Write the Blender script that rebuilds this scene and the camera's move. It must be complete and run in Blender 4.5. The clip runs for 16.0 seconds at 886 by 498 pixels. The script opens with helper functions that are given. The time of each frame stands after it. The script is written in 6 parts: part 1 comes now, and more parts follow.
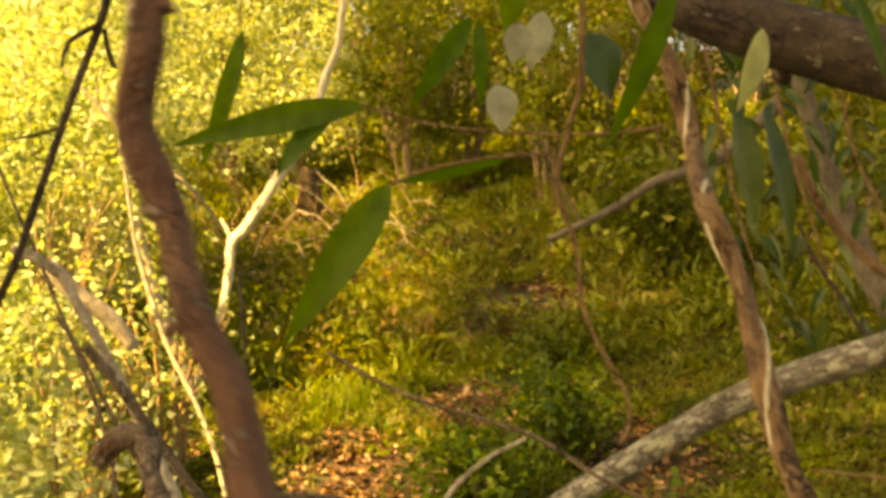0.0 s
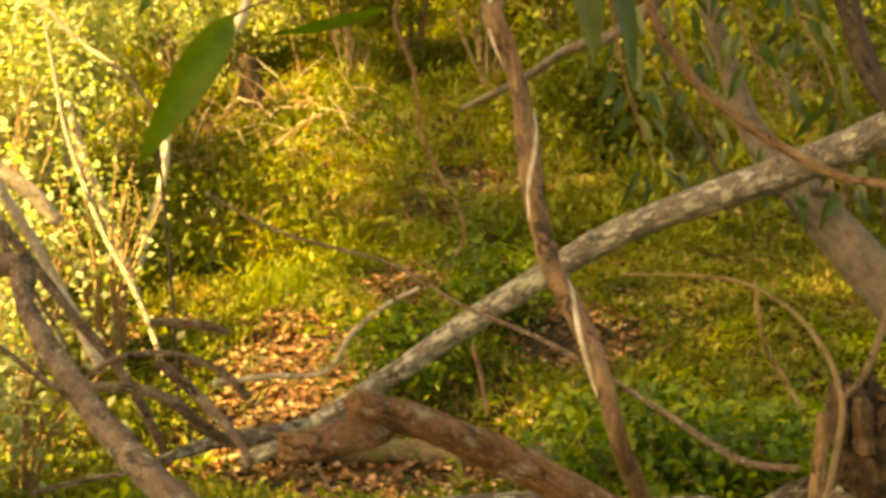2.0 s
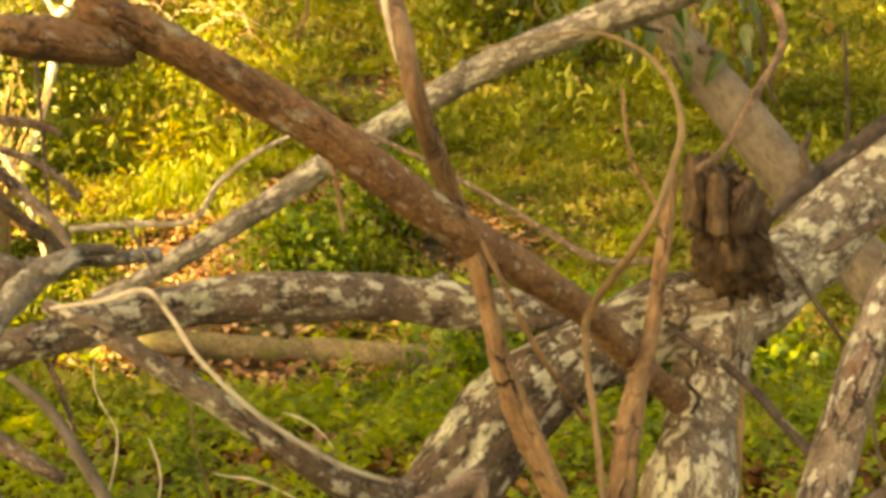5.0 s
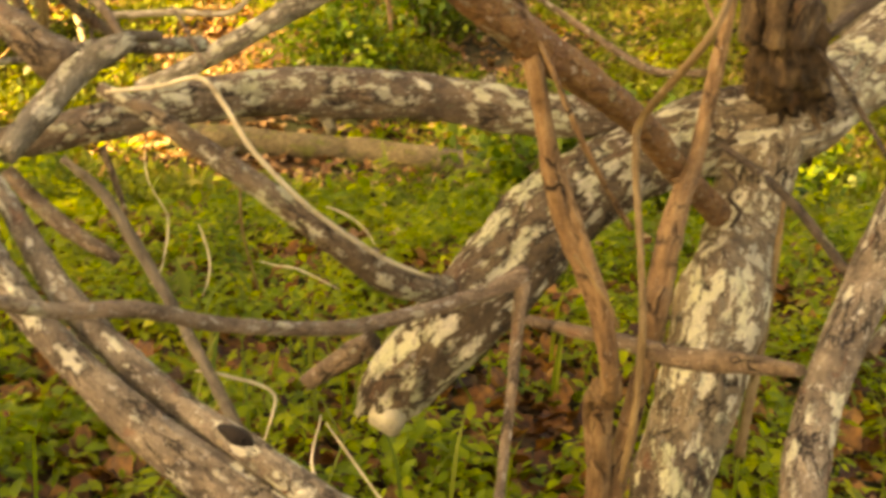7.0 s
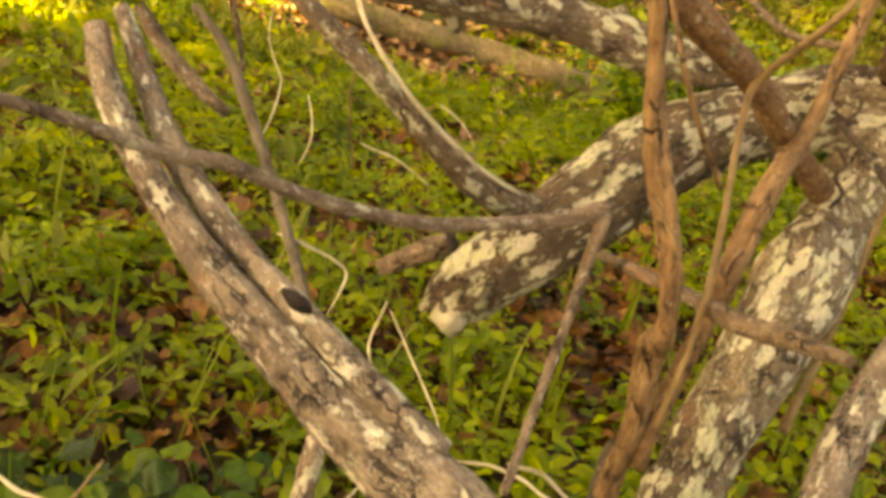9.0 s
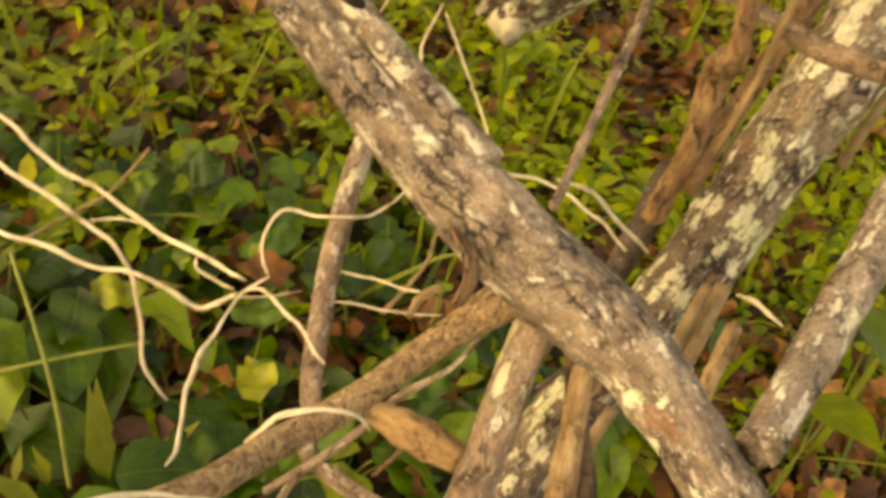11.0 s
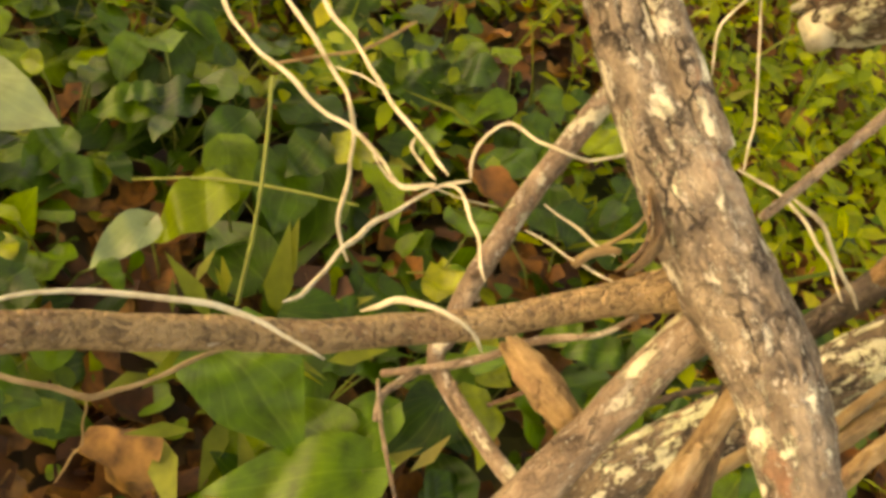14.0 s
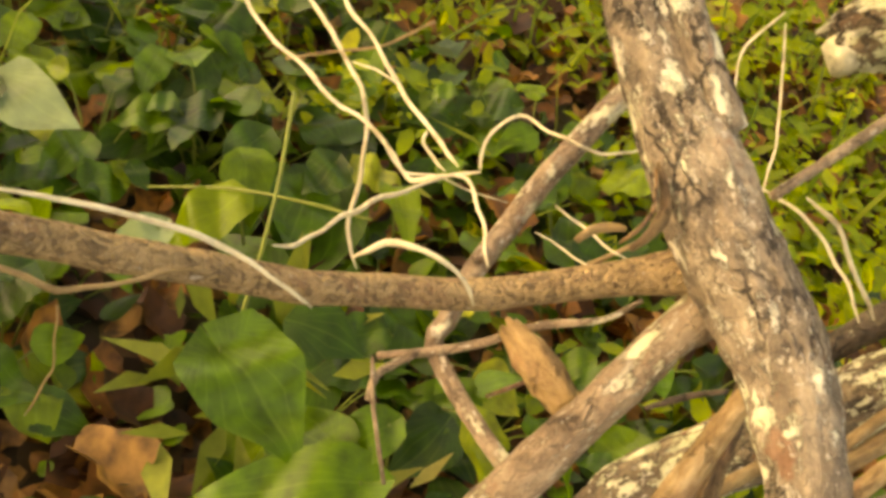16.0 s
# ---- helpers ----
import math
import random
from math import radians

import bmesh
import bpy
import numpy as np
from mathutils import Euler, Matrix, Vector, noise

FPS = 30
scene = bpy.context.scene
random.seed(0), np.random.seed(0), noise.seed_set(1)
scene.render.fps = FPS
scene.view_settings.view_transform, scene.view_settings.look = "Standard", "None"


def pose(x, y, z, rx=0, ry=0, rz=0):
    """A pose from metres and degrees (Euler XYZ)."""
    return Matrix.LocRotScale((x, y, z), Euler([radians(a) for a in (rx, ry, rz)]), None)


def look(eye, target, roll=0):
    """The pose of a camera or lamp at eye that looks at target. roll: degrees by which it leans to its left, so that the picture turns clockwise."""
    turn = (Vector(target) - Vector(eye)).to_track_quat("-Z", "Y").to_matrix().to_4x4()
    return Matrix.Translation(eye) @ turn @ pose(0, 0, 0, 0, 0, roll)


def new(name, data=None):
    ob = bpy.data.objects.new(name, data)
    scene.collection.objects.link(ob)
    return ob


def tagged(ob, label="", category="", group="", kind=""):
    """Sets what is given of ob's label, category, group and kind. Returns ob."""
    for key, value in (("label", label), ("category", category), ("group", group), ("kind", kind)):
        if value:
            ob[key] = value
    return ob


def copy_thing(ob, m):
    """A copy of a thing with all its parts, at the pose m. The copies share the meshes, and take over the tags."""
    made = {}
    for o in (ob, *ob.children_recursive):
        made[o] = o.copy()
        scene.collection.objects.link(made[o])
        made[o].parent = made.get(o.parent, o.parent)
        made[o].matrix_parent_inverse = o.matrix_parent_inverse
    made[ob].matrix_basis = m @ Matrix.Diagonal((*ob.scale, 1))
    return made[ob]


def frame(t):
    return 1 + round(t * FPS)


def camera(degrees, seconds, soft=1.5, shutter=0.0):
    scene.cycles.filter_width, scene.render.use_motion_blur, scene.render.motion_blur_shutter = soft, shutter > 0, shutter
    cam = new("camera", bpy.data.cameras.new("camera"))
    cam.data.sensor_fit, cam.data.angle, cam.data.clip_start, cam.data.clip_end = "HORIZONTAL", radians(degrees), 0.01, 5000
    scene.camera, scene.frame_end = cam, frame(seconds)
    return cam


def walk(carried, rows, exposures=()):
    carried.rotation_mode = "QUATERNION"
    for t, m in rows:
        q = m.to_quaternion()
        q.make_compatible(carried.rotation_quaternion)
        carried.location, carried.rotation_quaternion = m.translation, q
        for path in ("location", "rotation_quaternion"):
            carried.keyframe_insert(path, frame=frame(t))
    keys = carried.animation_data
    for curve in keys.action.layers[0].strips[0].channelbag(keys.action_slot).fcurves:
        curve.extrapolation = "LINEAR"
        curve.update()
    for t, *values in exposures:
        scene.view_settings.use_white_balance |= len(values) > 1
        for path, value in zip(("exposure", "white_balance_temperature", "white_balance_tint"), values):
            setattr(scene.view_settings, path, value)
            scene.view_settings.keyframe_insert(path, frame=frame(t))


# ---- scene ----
cam = camera(43.0, 16.0, soft=3.6, shutter=0.45)
PATH = [
    (0, (0.0119, -0.0892, 1.3434), 90.02, 0.46, 0.23),
    (0.5, (0.0441, -0.1397, 1.3332), 88.13, 0.77, -0.65),
    (1, (0.0800, -0.1771, 1.3085), 86.33, 1.26, -1.30),
    (1.5, (0.1137, -0.1918, 1.2816), 85.10, 1.41, -1.78),
    (2, (0.1367, -0.1862, 1.2663), 84.50, 0.94, -2.24),
    (2.5, (0.1510, -0.1691, 1.2323), 84.63, 0.62, -2.85),
    (3, (0.1662, -0.1658, 1.1988), 84.80, 0.08, -3.42),
    (3.2, (0.1721, -0.1658, 1.1852), 84.86, 0.08, -3.73),
    (5.3, (0.2155, -0.1217, 1.0907), 79.20, -0.80, -6.81),
    (5.5, (0.2155, -0.1217, 1.0907), 78.12, -0.80, -6.81),
    (6, (0.2010, -0.1354, 1.0895), 75.77, -0.98, -7.25),
    (6.5, (0.1964, -0.1336, 1.0896), 73.12, -1.09, -6.94),
    (7, (0.2008, -0.1305, 1.0914), 70.71, -2.93, -4.38),
    (7.5, (0.2064, -0.1302, 1.0942), 69.50, -6.75, 0.02),
    (8, (0.2154, -0.1335, 1.1012), 68.52, -10.75, 4.83),
    (10.5, (0.2107, -0.1584, 1.0933), 53.39, -13.38, 6.23),
    (11, (0.2105, -0.1215, 1.0820), 49.13, -14.10, 9.12),
    (11.5, (0.2179, -0.1139, 1.0624), 45.51, -16.78, 15.54),
    (12, (0.2314, -0.0987, 1.0635), 41.07, -17.49, 21.14),
    (12.5, (0.2455, -0.0853, 1.0625), 38.66, -17.98, 26.54),
    (13, (0.2443, -0.0923, 1.0662), 38.34, -19.30, 30.39),
    (13.5, (0.2517, -0.0983, 1.0683), 38.50, -19.89, 33.45),
    (14, (0.2566, -0.1009, 1.0762), 38.80, -20.21, 35.27),
    (14.5, (0.2578, -0.1152, 1.0853), 39.21, -21.25, 36.77),
    (15, (0.2669, -0.1197, 1.0790), 39.22, -21.39, 37.37),
    (15.5, (0.2847, -0.1203, 1.0594), 40.13, -21.26, 37.79),
    (16, (0.3097, -0.1121, 1.0307), 41.95, -20.75, 38.47),
]
walk(cam, [(t, pose(*eye, rx, ry, rz)) for t, eye, rx, ry, rz in PATH], [(0, 2.45, 24000, 19), (2.5, 2.9, 24000, 19), (5.5, 3.4, 24000, 22), (8, 3.5, 24000, 23), (11, 3.75, 24000, 23), (13, 3.85, 24000, 22), (14.5, 3.95, 24000, 21), (16, 4.05, 24000, 20)])

# ---- light ----
SUN_WAY = Vector((-0.58, -0.42, 0.70)).normalized()
sun = new("sun", bpy.data.lights.new("sun", "SUN"))
sun.data.energy, sun.data.angle, sun.data.color = 5.0, radians(0.6), (1.0, 0.84, 0.55)
sun.matrix_world = look(SUN_WAY * 30, (0, 0, 0))
world = bpy.data.worlds.new("sky")
scene.world = world
world.use_nodes = True
sky = world.node_tree.nodes.new("ShaderNodeTexSky")
sky.sky_type, sky.sun_disc = "NISHITA", False
sky.sun_elevation = math.asin(SUN_WAY.z)
sky.sun_rotation = math.atan2(SUN_WAY.x, SUN_WAY.y)
sky.dust_density, sky.air_density = 3.5, 0.8
world.node_tree.nodes["Background"].inputs["Strength"].default_value = 0.062
world.node_tree.links.new(sky.outputs[0], world.node_tree.nodes["Background"].inputs["Color"])


# ---- materials ----
def nodes_of(name):
    mat = bpy.data.materials.new(name)
    mat.use_nodes = True
    tree = mat.node_tree
    bsdf = tree.nodes["Principled BSDF"]

    def add(kind, **put):
        node = tree.nodes.new(kind)
        for key, value in put.items():
            node.inputs[key.replace("_", " ")].default_value = value
        return node
    return mat, tree, bsdf, add, tree.links.new


def ramp(tree, stops):
    node = tree.nodes.new("ShaderNodeValToRGB")
    el = node.color_ramp.elements
    while len(el) < len(stops):
        el.new(0.5)
    for e, (at, col) in zip(el, stops):
        e.position, e.color = at, (*col, 1)
    return node


def bark(name, dark, mid, pale, lichen=0.0, lichen_col=(0.50, 0.52, 0.36), patch=60.0, fissure=1.0, rough=0.7, lip_shade=0.0, raw=0.0, speck=0.0, warty=0.0):
    """Bark along the grain of a stem: blotches, scaly flakes, raw reddish spots, crusts of lichen and cracks."""
    mat, tree, bsdf, add, link = nodes_of(name)
    dark, mid, pale, lichen_col = ((c[0], c[1], c[2] * 0.88) for c in (dark, mid, pale, lichen_col))

    def math_node(what, a, b=None, c=None, clamp=False):
        node = add("ShaderNodeMath")
        node.operation, node.use_clamp = what, clamp
        for slot, v in zip(node.inputs, (a, b, c)):
            if v is None:
                continue
            if isinstance(v, (int, float)):
                slot.default_value = v
            else:
                link(v, slot)
        return node.outputs[0]

    def blend(fac, a, b, how="MIX"):
        node = add("ShaderNodeMix")
        node.data_type, node.blend_type = "RGBA", how
        for slot, v in ((node.inputs["Factor"], fac), (node.inputs[6], a), (node.inputs[7], b)):
            if isinstance(v, tuple):
                slot.default_value = (*v, 1)
            elif isinstance(v, (int, float)):
                slot.default_value = v
            else:
                link(v, slot)
        return node.outputs[2]

    def textured(kind, vector, out="Fac", **put):
        node = add(kind, **put)
        link(vector, node.inputs["Vector"])
        return node.outputs[out]

    def stretched(vector, z, xy=1.0):
        node = add("ShaderNodeMapping", Scale=(xy, xy, z))
        link(vector, node.inputs["Vector"])
        return node.outputs[0]

    at = tree.nodes.new("ShaderNodeAttribute")
    at.attribute_name = "grain"
    grain = at.outputs["Vector"]
    fibre = textured("ShaderNodeTexNoise", stretched(grain, 0.22), Scale=230.0, Detail=6.0, Roughness=0.7)
    blotch = textured("ShaderNodeTexNoise", stretched(grain, 0.7), Scale=55.0, Detail=6.0, Roughness=0.68)
    broad = textured("ShaderNodeTexNoise", grain, Scale=13.0, Detail=3.0, Roughness=0.6)
    tone = math_node("ADD", math_node("MULTIPLY", fibre, 0.4), math_node("MULTIPLY", blotch, 0.6))
    tone = math_node("ADD", tone, math_node("MULTIPLY_ADD", broad, 0.3, -0.15))
    cols = ramp(tree, [(0.34, dark), (0.5, mid), (0.66, pale)])
    link(tone, cols.inputs["Fac"])
    colour = cols.outputs["Color"]
    # uneven push for the edges of cracks and crusts
    warp = add("ShaderNodeTexNoise", Scale=75.0, Detail=4.0, Roughness=0.65)
    link(grain, warp.inputs["Vector"])
    push = add("ShaderNodeVectorMath")
    push.operation = "MULTIPLY_ADD"
    push.inputs[1].default_value = (0.014, 0.014, 0.020)
    link(warp.outputs["Color"], push.inputs[0])
    link(grain, push.inputs[2])
    bent = push.outputs[0]
    if raw:
        bare = ramp(tree, [(0.60, (0, 0, 0)), (0.65, (raw,) * 3)])
        link(textured("ShaderNodeTexNoise", stretched(bent, 0.5), Scale=32.0, Detail=3.0), bare.inputs["Fac"])
        colour = blend(bare.outputs["Color"], colour, (0.23, 0.105, 0.055))
    # scaly flakes and long cracks between them
    gap = ramp(tree, [(0.0, (1, 1, 1)), (0.07, (0, 0, 0))])
    crack = add("ShaderNodeTexVoronoi", Scale=85.0)
    crack.feature = "DISTANCE_TO_EDGE"
    link(stretched(bent, 0.3), crack.inputs["Vector"])
    link(crack.outputs["Distance"], gap.inputs["Fac"])
    gate = ramp(tree, [(0.48, (0, 0, 0)), (0.60, (min(fissure, 1.0),) * 3)])
    link(textured("ShaderNodeTexNoise", grain, Scale=24.0, Detail=2.0), gate.inputs["Fac"])
    split = math_node("MULTIPLY", gap.outputs["Color"], gate.outputs["Color"])
    colour = blend(split, colour, tuple(c * 0.3 for c in dark))
    height = math_node("ADD", math_node("MULTIPLY", fibre, 0.7), math_node("MULTIPLY", blotch, 1.1))

    def crust(scale, size, hard):
        """Ragged patches, a random size in each cell."""
        far_push = add("ShaderNodeVectorMath")
        far_push.operation = "MULTIPLY_ADD"
        far_push.inputs[1].default_value = (1.3 / scale, 1.3 / scale, 2.6 / scale)
        torn = add("ShaderNodeTexNoise", Scale=scale * 1.3, Detail=6.0, Roughness=0.72)
        link(grain, torn.inputs["Vector"])
        link(torn.outputs["Color"], far_push.inputs[0])
        link(bent, far_push.inputs[2])
        cell = add("ShaderNodeTexVoronoi", Scale=scale)
        link(stretched(far_push.outputs[0], 0.42), cell.inputs["Vector"])
        apart = tree.nodes.new("ShaderNodeSeparateColor")
        link(cell.outputs["Color"], apart.inputs[0])
        reach = math_node("MULTIPLY", math_node("POWER", apart.outputs[0], 0.8), size)
        return math_node("SUBTRACT", reach, math_node("ADD", cell.outputs["Distance"], math_node("MULTIPLY_ADD", fibre, 1.3, -0.65))), hard

    if lichen > 0:
        inside, hard = crust(patch, lichen * 1.2, 7.0)
        inside = math_node("ADD", inside, math_node("MULTIPLY_ADD", broad, 0.9, -0.45))
        mask = math_node("MULTIPLY", inside, hard, clamp=True)
        shade = ramp(tree, [(0.30, tuple(c * 0.55 for c in lichen_col)), (0.55, lichen_col), (0.75, tuple(min(c * 1.12, 0.86) for c in lichen_col))])
        link(tone, shade.inputs["Fac"])
        moss = blend(math_node("MULTIPLY_ADD", broad, 3.0, -1.35, clamp=True), shade.outputs["Color"], (lichen_col[0] * 0.78, lichen_col[1] * 0.86, lichen_col[2] * 0.66))
        # Shade below lifted flake edges, put into the colour as a dark rim.
        if lip_shade:
            rim = ramp(tree, [(0.40, (0, 0, 0)), (0.485, (lip_shade,) * 3), (0.515, (0, 0, 0))])
            link(math_node("ADD", inside, 0.5), rim.inputs["Fac"])
            some = ramp(tree, [(0.47, (0, 0, 0)), (0.55, (1, 1, 1))])
            link(warp.outputs["Fac"], some.inputs["Fac"])
            colour = blend(math_node("MULTIPLY", rim.outputs["Color"], some.outputs["Color"]), colour, tuple(c * 0.3 for c in dark))
        colour = blend(mask, colour, moss)
        # fine dark cracks through the crust
        fine = add("ShaderNodeTexVoronoi", Scale=patch * 2.2)
        fine.feature = "DISTANCE_TO_EDGE"
        link(stretched(bent, 0.55), fine.inputs["Vector"])
        thin = ramp(tree, [(0.0, (1, 1, 1)), (0.10, (0, 0, 0))])
        link(fine.outputs["Distance"], thin.inputs["Fac"])
        where = ramp(tree, [(0.46, (0, 0, 0)), (0.58, (0.8, 0.8, 0.8))])
        link(fibre, where.inputs["Fac"])
        colour = blend(math_node("MULTIPLY", thin.outputs["Color"], where.outputs["Color"]), colour, tuple(c * 0.6 for c in dark))
        height = math_node("MULTIPLY_ADD", mask, 0.45, height)
    if speck > 0:
        inside, hard = crust(patch * 2.6, speck, 5.0)
        dots = math_node("MULTIPLY", inside, hard, clamp=True)
        colour = blend(math_node("MULTIPLY", dots, 0.6), colour, (0.72, 0.68, 0.55))
        height = math_node("MULTIPLY_ADD", dots, 0.2, height)
    if warty > 0:
        wart = add("ShaderNodeTexVoronoi", Scale=330.0)
        link(stretched(bent, 0.8), wart.inputs["Vector"])
        bulge = math_node("SUBTRACT", 0.55, wart.outputs["Distance"])
        tint = tree.nodes.new("ShaderNodeSeparateColor")
        link(wart.outputs["Color"], tint.inputs[0])
        colour = blend(math_node("MULTIPLY", tint.outputs[0], 0.7 * warty), colour, tuple(c * 1.25 for c in pale))
        colour = blend(math_node("MULTIPLY", math_node("GREATER_THAN", tint.outputs[1], 0.8), 0.7 * warty), colour, dark)
        height = math_node("MULTIPLY_ADD", bulge, 1.3 * warty, height)
    height = math_node("SUBTRACT", height, math_node("MULTIPLY", split, 1.2))
    bump = add("ShaderNodeBump", Strength=1.0, Distance=0.007)
    link(height, bump.inputs["Height"])
    link(bump.outputs[0], bsdf.inputs["Normal"])
    link(colour, bsdf.inputs["Base Color"])
    bsdf.inputs["Roughness"].default_value = rough
    bsdf.inputs["Specular IOR Level"].default_value = 0.4
    return mat


def leafy(name, stops, glow=0.35, rough=0.5, vein=0.0, spec=0.3, drift=0.0, mottle=1.0):
    """Leaves: colour by piece, part of the light passing through."""
    mat, tree, bsdf, add, link = nodes_of(name)
    geo = tree.nodes.new("ShaderNodeNewGeometry")
    cols = ramp(tree, stops)
    own = tree.nodes.new("ShaderNodeObjectInfo")
    both = add("ShaderNodeMath")
    both.operation = "ADD"
    link(geo.outputs["Random Per Island"], both.inputs[0])
    link(own.outputs["Random"], both.inputs[1])
    turn = add("ShaderNodeMath")
    turn.operation = "FRACT"
    link(both.outputs[0], turn.inputs[0])
    pick = turn.outputs[0]
    if drift:
        # neighbouring plants share a hue
        zone = add("ShaderNodeTexNoise", Scale=drift, Detail=3.0, Roughness=0.6)
        link(geo.outputs["Position"], zone.inputs["Vector"])
        wide = add("ShaderNodeMapRange", From_Min=0.3, From_Max=0.7)
        link(zone.outputs["Fac"], wide.inputs["Value"])
        blend = add("ShaderNodeMix")
        blend.inputs[0].default_value = 0.6
        link(pick, blend.inputs[2])
        link(wide.outputs[0], blend.inputs[3])
        pick = blend.outputs[0]
    link(pick, cols.inputs["Fac"])
    speck = add("ShaderNodeTexNoise", Scale=45.0, Detail=3.0)
    co = tree.nodes.new("ShaderNodeTexCoord")
    link(co.outputs["Object"], speck.inputs["Vector"])
    tone = ramp(tree, [(0.3, (1 - 0.28 * mottle,) * 3), (0.7, (1 + 0.15 * mottle,) * 3)])
    link(speck.outputs["Fac"], tone.inputs["Fac"])
    mul = add("ShaderNodeMix")
    mul.data_type, mul.blend_type = "RGBA", "MULTIPLY"
    mul.inputs["Factor"].default_value = 1.0
    link(cols.outputs["Color"], mul.inputs[6])
    link(tone.outputs["Color"], mul.inputs[7])
    if vein:
        at = tree.nodes.new("ShaderNodeAttribute")
        at.attribute_name = "leaf"
        sep = tree.nodes.new("ShaderNodeSeparateXYZ")
        link(at.outputs["Vector"], sep.inputs[0])
        # veins run from the base and bend with the edge
        bow = add("ShaderNodeMath")
        bow.operation = "ABSOLUTE"
        link(sep.outputs["X"], bow.inputs[0])
        girth = add("ShaderNodeMath")
        girth.operation = "PINGPONG"
        girth.inputs[1].default_value = 0.5
        link(sep.outputs["Y"], girth.inputs[0])
        room = add("ShaderNodeMath")
        room.operation = "MULTIPLY_ADD"
        room.inputs[1].default_value, room.inputs[2].default_value = 0.75, 0.12
        link(girth.outputs[0], room.inputs[0])
        fan = add("ShaderNodeMath")
        fan.operation = "DIVIDE"
        link(bow.outputs[0], fan.inputs[0])
        link(room.outputs[0], fan.inputs[1])
        lines = add("ShaderNodeMath")
        lines.operation = "PINGPONG"
        lines.inputs[1].default_value = 0.17
        link(fan.outputs[0], lines.inputs[0])
        least = add("ShaderNodeMath")
        least.operation = "MINIMUM"
        link(bow.outputs[0], least.inputs[0])
        link(lines.outputs[0], least.inputs[1])
        rib = ramp(tree, [(0.0, (1, 1, 1)), (0.025, (0, 0, 0))])
        link(least.outputs[0], rib.inputs["Fac"])
        pale = add("ShaderNodeMix")
        pale.data_type, pale.blend_type = "RGBA", "ADD"
        link(rib.outputs["Color"], pale.inputs["Factor"])
        link(mul.outputs[2], pale.inputs[6])
        pale.inputs[7].default_value = (0.04 * vein, 0.06 * vein, 0.015 * vein, 1)
        relief = add("ShaderNodeBump", Strength=0.6, Distance=0.003)
        link(least.outputs[0], relief.inputs["Height"])
        link(relief.outputs[0], bsdf.inputs["Normal"])
        mul = pale
    link(mul.outputs[2], bsdf.inputs["Base Color"])
    bsdf.inputs["Roughness"].default_value = rough
    bsdf.inputs["Specular IOR Level"].default_value = spec
    through_light = add("ShaderNodeBsdfTranslucent")
    bright = add("ShaderNodeMix")
    bright.data_type, bright.blend_type = "RGBA", "MULTIPLY"
    bright.inputs["Factor"].default_value = 1.0
    bright.inputs[7].default_value = (1.9, 1.7, 0.7, 1)
    link(mul.outputs[2], bright.inputs[6])
    link(bright.outputs[2], through_light.inputs["Color"])
    mix = add("ShaderNodeMixShader", Fac=glow)
    link(bsdf.outputs[0], mix.inputs[1])
    link(through_light.outputs[0], mix.inputs[2])
    link(mix.outputs[0], tree.nodes["Material Output"].inputs["Surface"])
    return mat


def soil(name):
    mat, tree, bsdf, add, link = nodes_of(name)
    co = tree.nodes.new("ShaderNodeTexCoord")
    big = add("ShaderNodeTexNoise", Scale=1.3, Detail=5.0, Roughness=0.65)
    small = add("ShaderNodeTexVoronoi", Scale=26.0)
    link(co.outputs["Object"], big.inputs["Vector"])
    link(co.outputs["Object"], small.inputs["Vector"])
    litter = ramp(tree, [(0.0, (0.012, 0.007, 0.004)), (0.5, (0.040, 0.021, 0.009)), (1.0, (0.11, 0.055, 0.020))])
    link(small.outputs["Color"], litter.inputs["Fac"])
    moss = ramp(tree, [(0.42, (0, 0, 0)), (0.62, (1, 1, 1))])
    link(big.outputs["Fac"], moss.inputs["Fac"])
    mix = add("ShaderNodeMix")
    mix.data_type = "RGBA"
    link(moss.outputs["Color"], mix.inputs["Factor"])
    link(litter.outputs["Color"], mix.inputs[6])
    mix.inputs[7].default_value = (0.026, 0.040, 0.008, 1)
    link(mix.outputs[2], bsdf.inputs["Base Color"])
    bump = add("ShaderNodeBump", Strength=0.7, Distance=0.02)
    link(small.outputs["Distance"], bump.inputs["Height"])
    link(bump.outputs[0], bsdf.inputs["Normal"])
    bsdf.inputs["Roughness"].default_value = 0.95
    return mat


LICHEN_BARK = bark("lichen_bark", (0.03, 0.022, 0.014), (0.115, 0.082, 0.052), (0.25, 0.19, 0.125), 0.62, (0.70, 0.69, 0.58), 72.0, lip_shade=0.9, raw=0.3, speck=0.45)
PEELING_BARK = bark("peeling_bark", (0.05, 0.036, 0.025), (0.25, 0.198, 0.138), (0.52, 0.45, 0.33), 0.66, (0.78, 0.77, 0.65), 84.0, fissure=1.0, lip_shade=1.0, speck=0.4)
LOG_BARK = bark("log_bark", (0.055, 0.038, 0.027), (0.195, 0.145, 0.104), (0.37, 0.295, 0.215), 0.56, (0.72, 0.715, 0.60), 88.0, lip_shade=0.7, raw=0.5, speck=0.4)
POLE_BARK = bark("pole_bark", (0.085, 0.074, 0.058), (0.235, 0.218, 0.180), (0.41, 0.385, 0.325), 0.62, (0.70, 0.70, 0.61), 80.0, fissure=0.4, lip_shade=0.5, speck=0.5)
GREY_BARK = bark("grey_bark", (0.08, 0.067, 0.052), (0.165, 0.142, 0.108), (0.25, 0.22, 0.17), 0.0, (0.42, 0.40, 0.32), 42.0, fissure=0.3, speck=0.15)
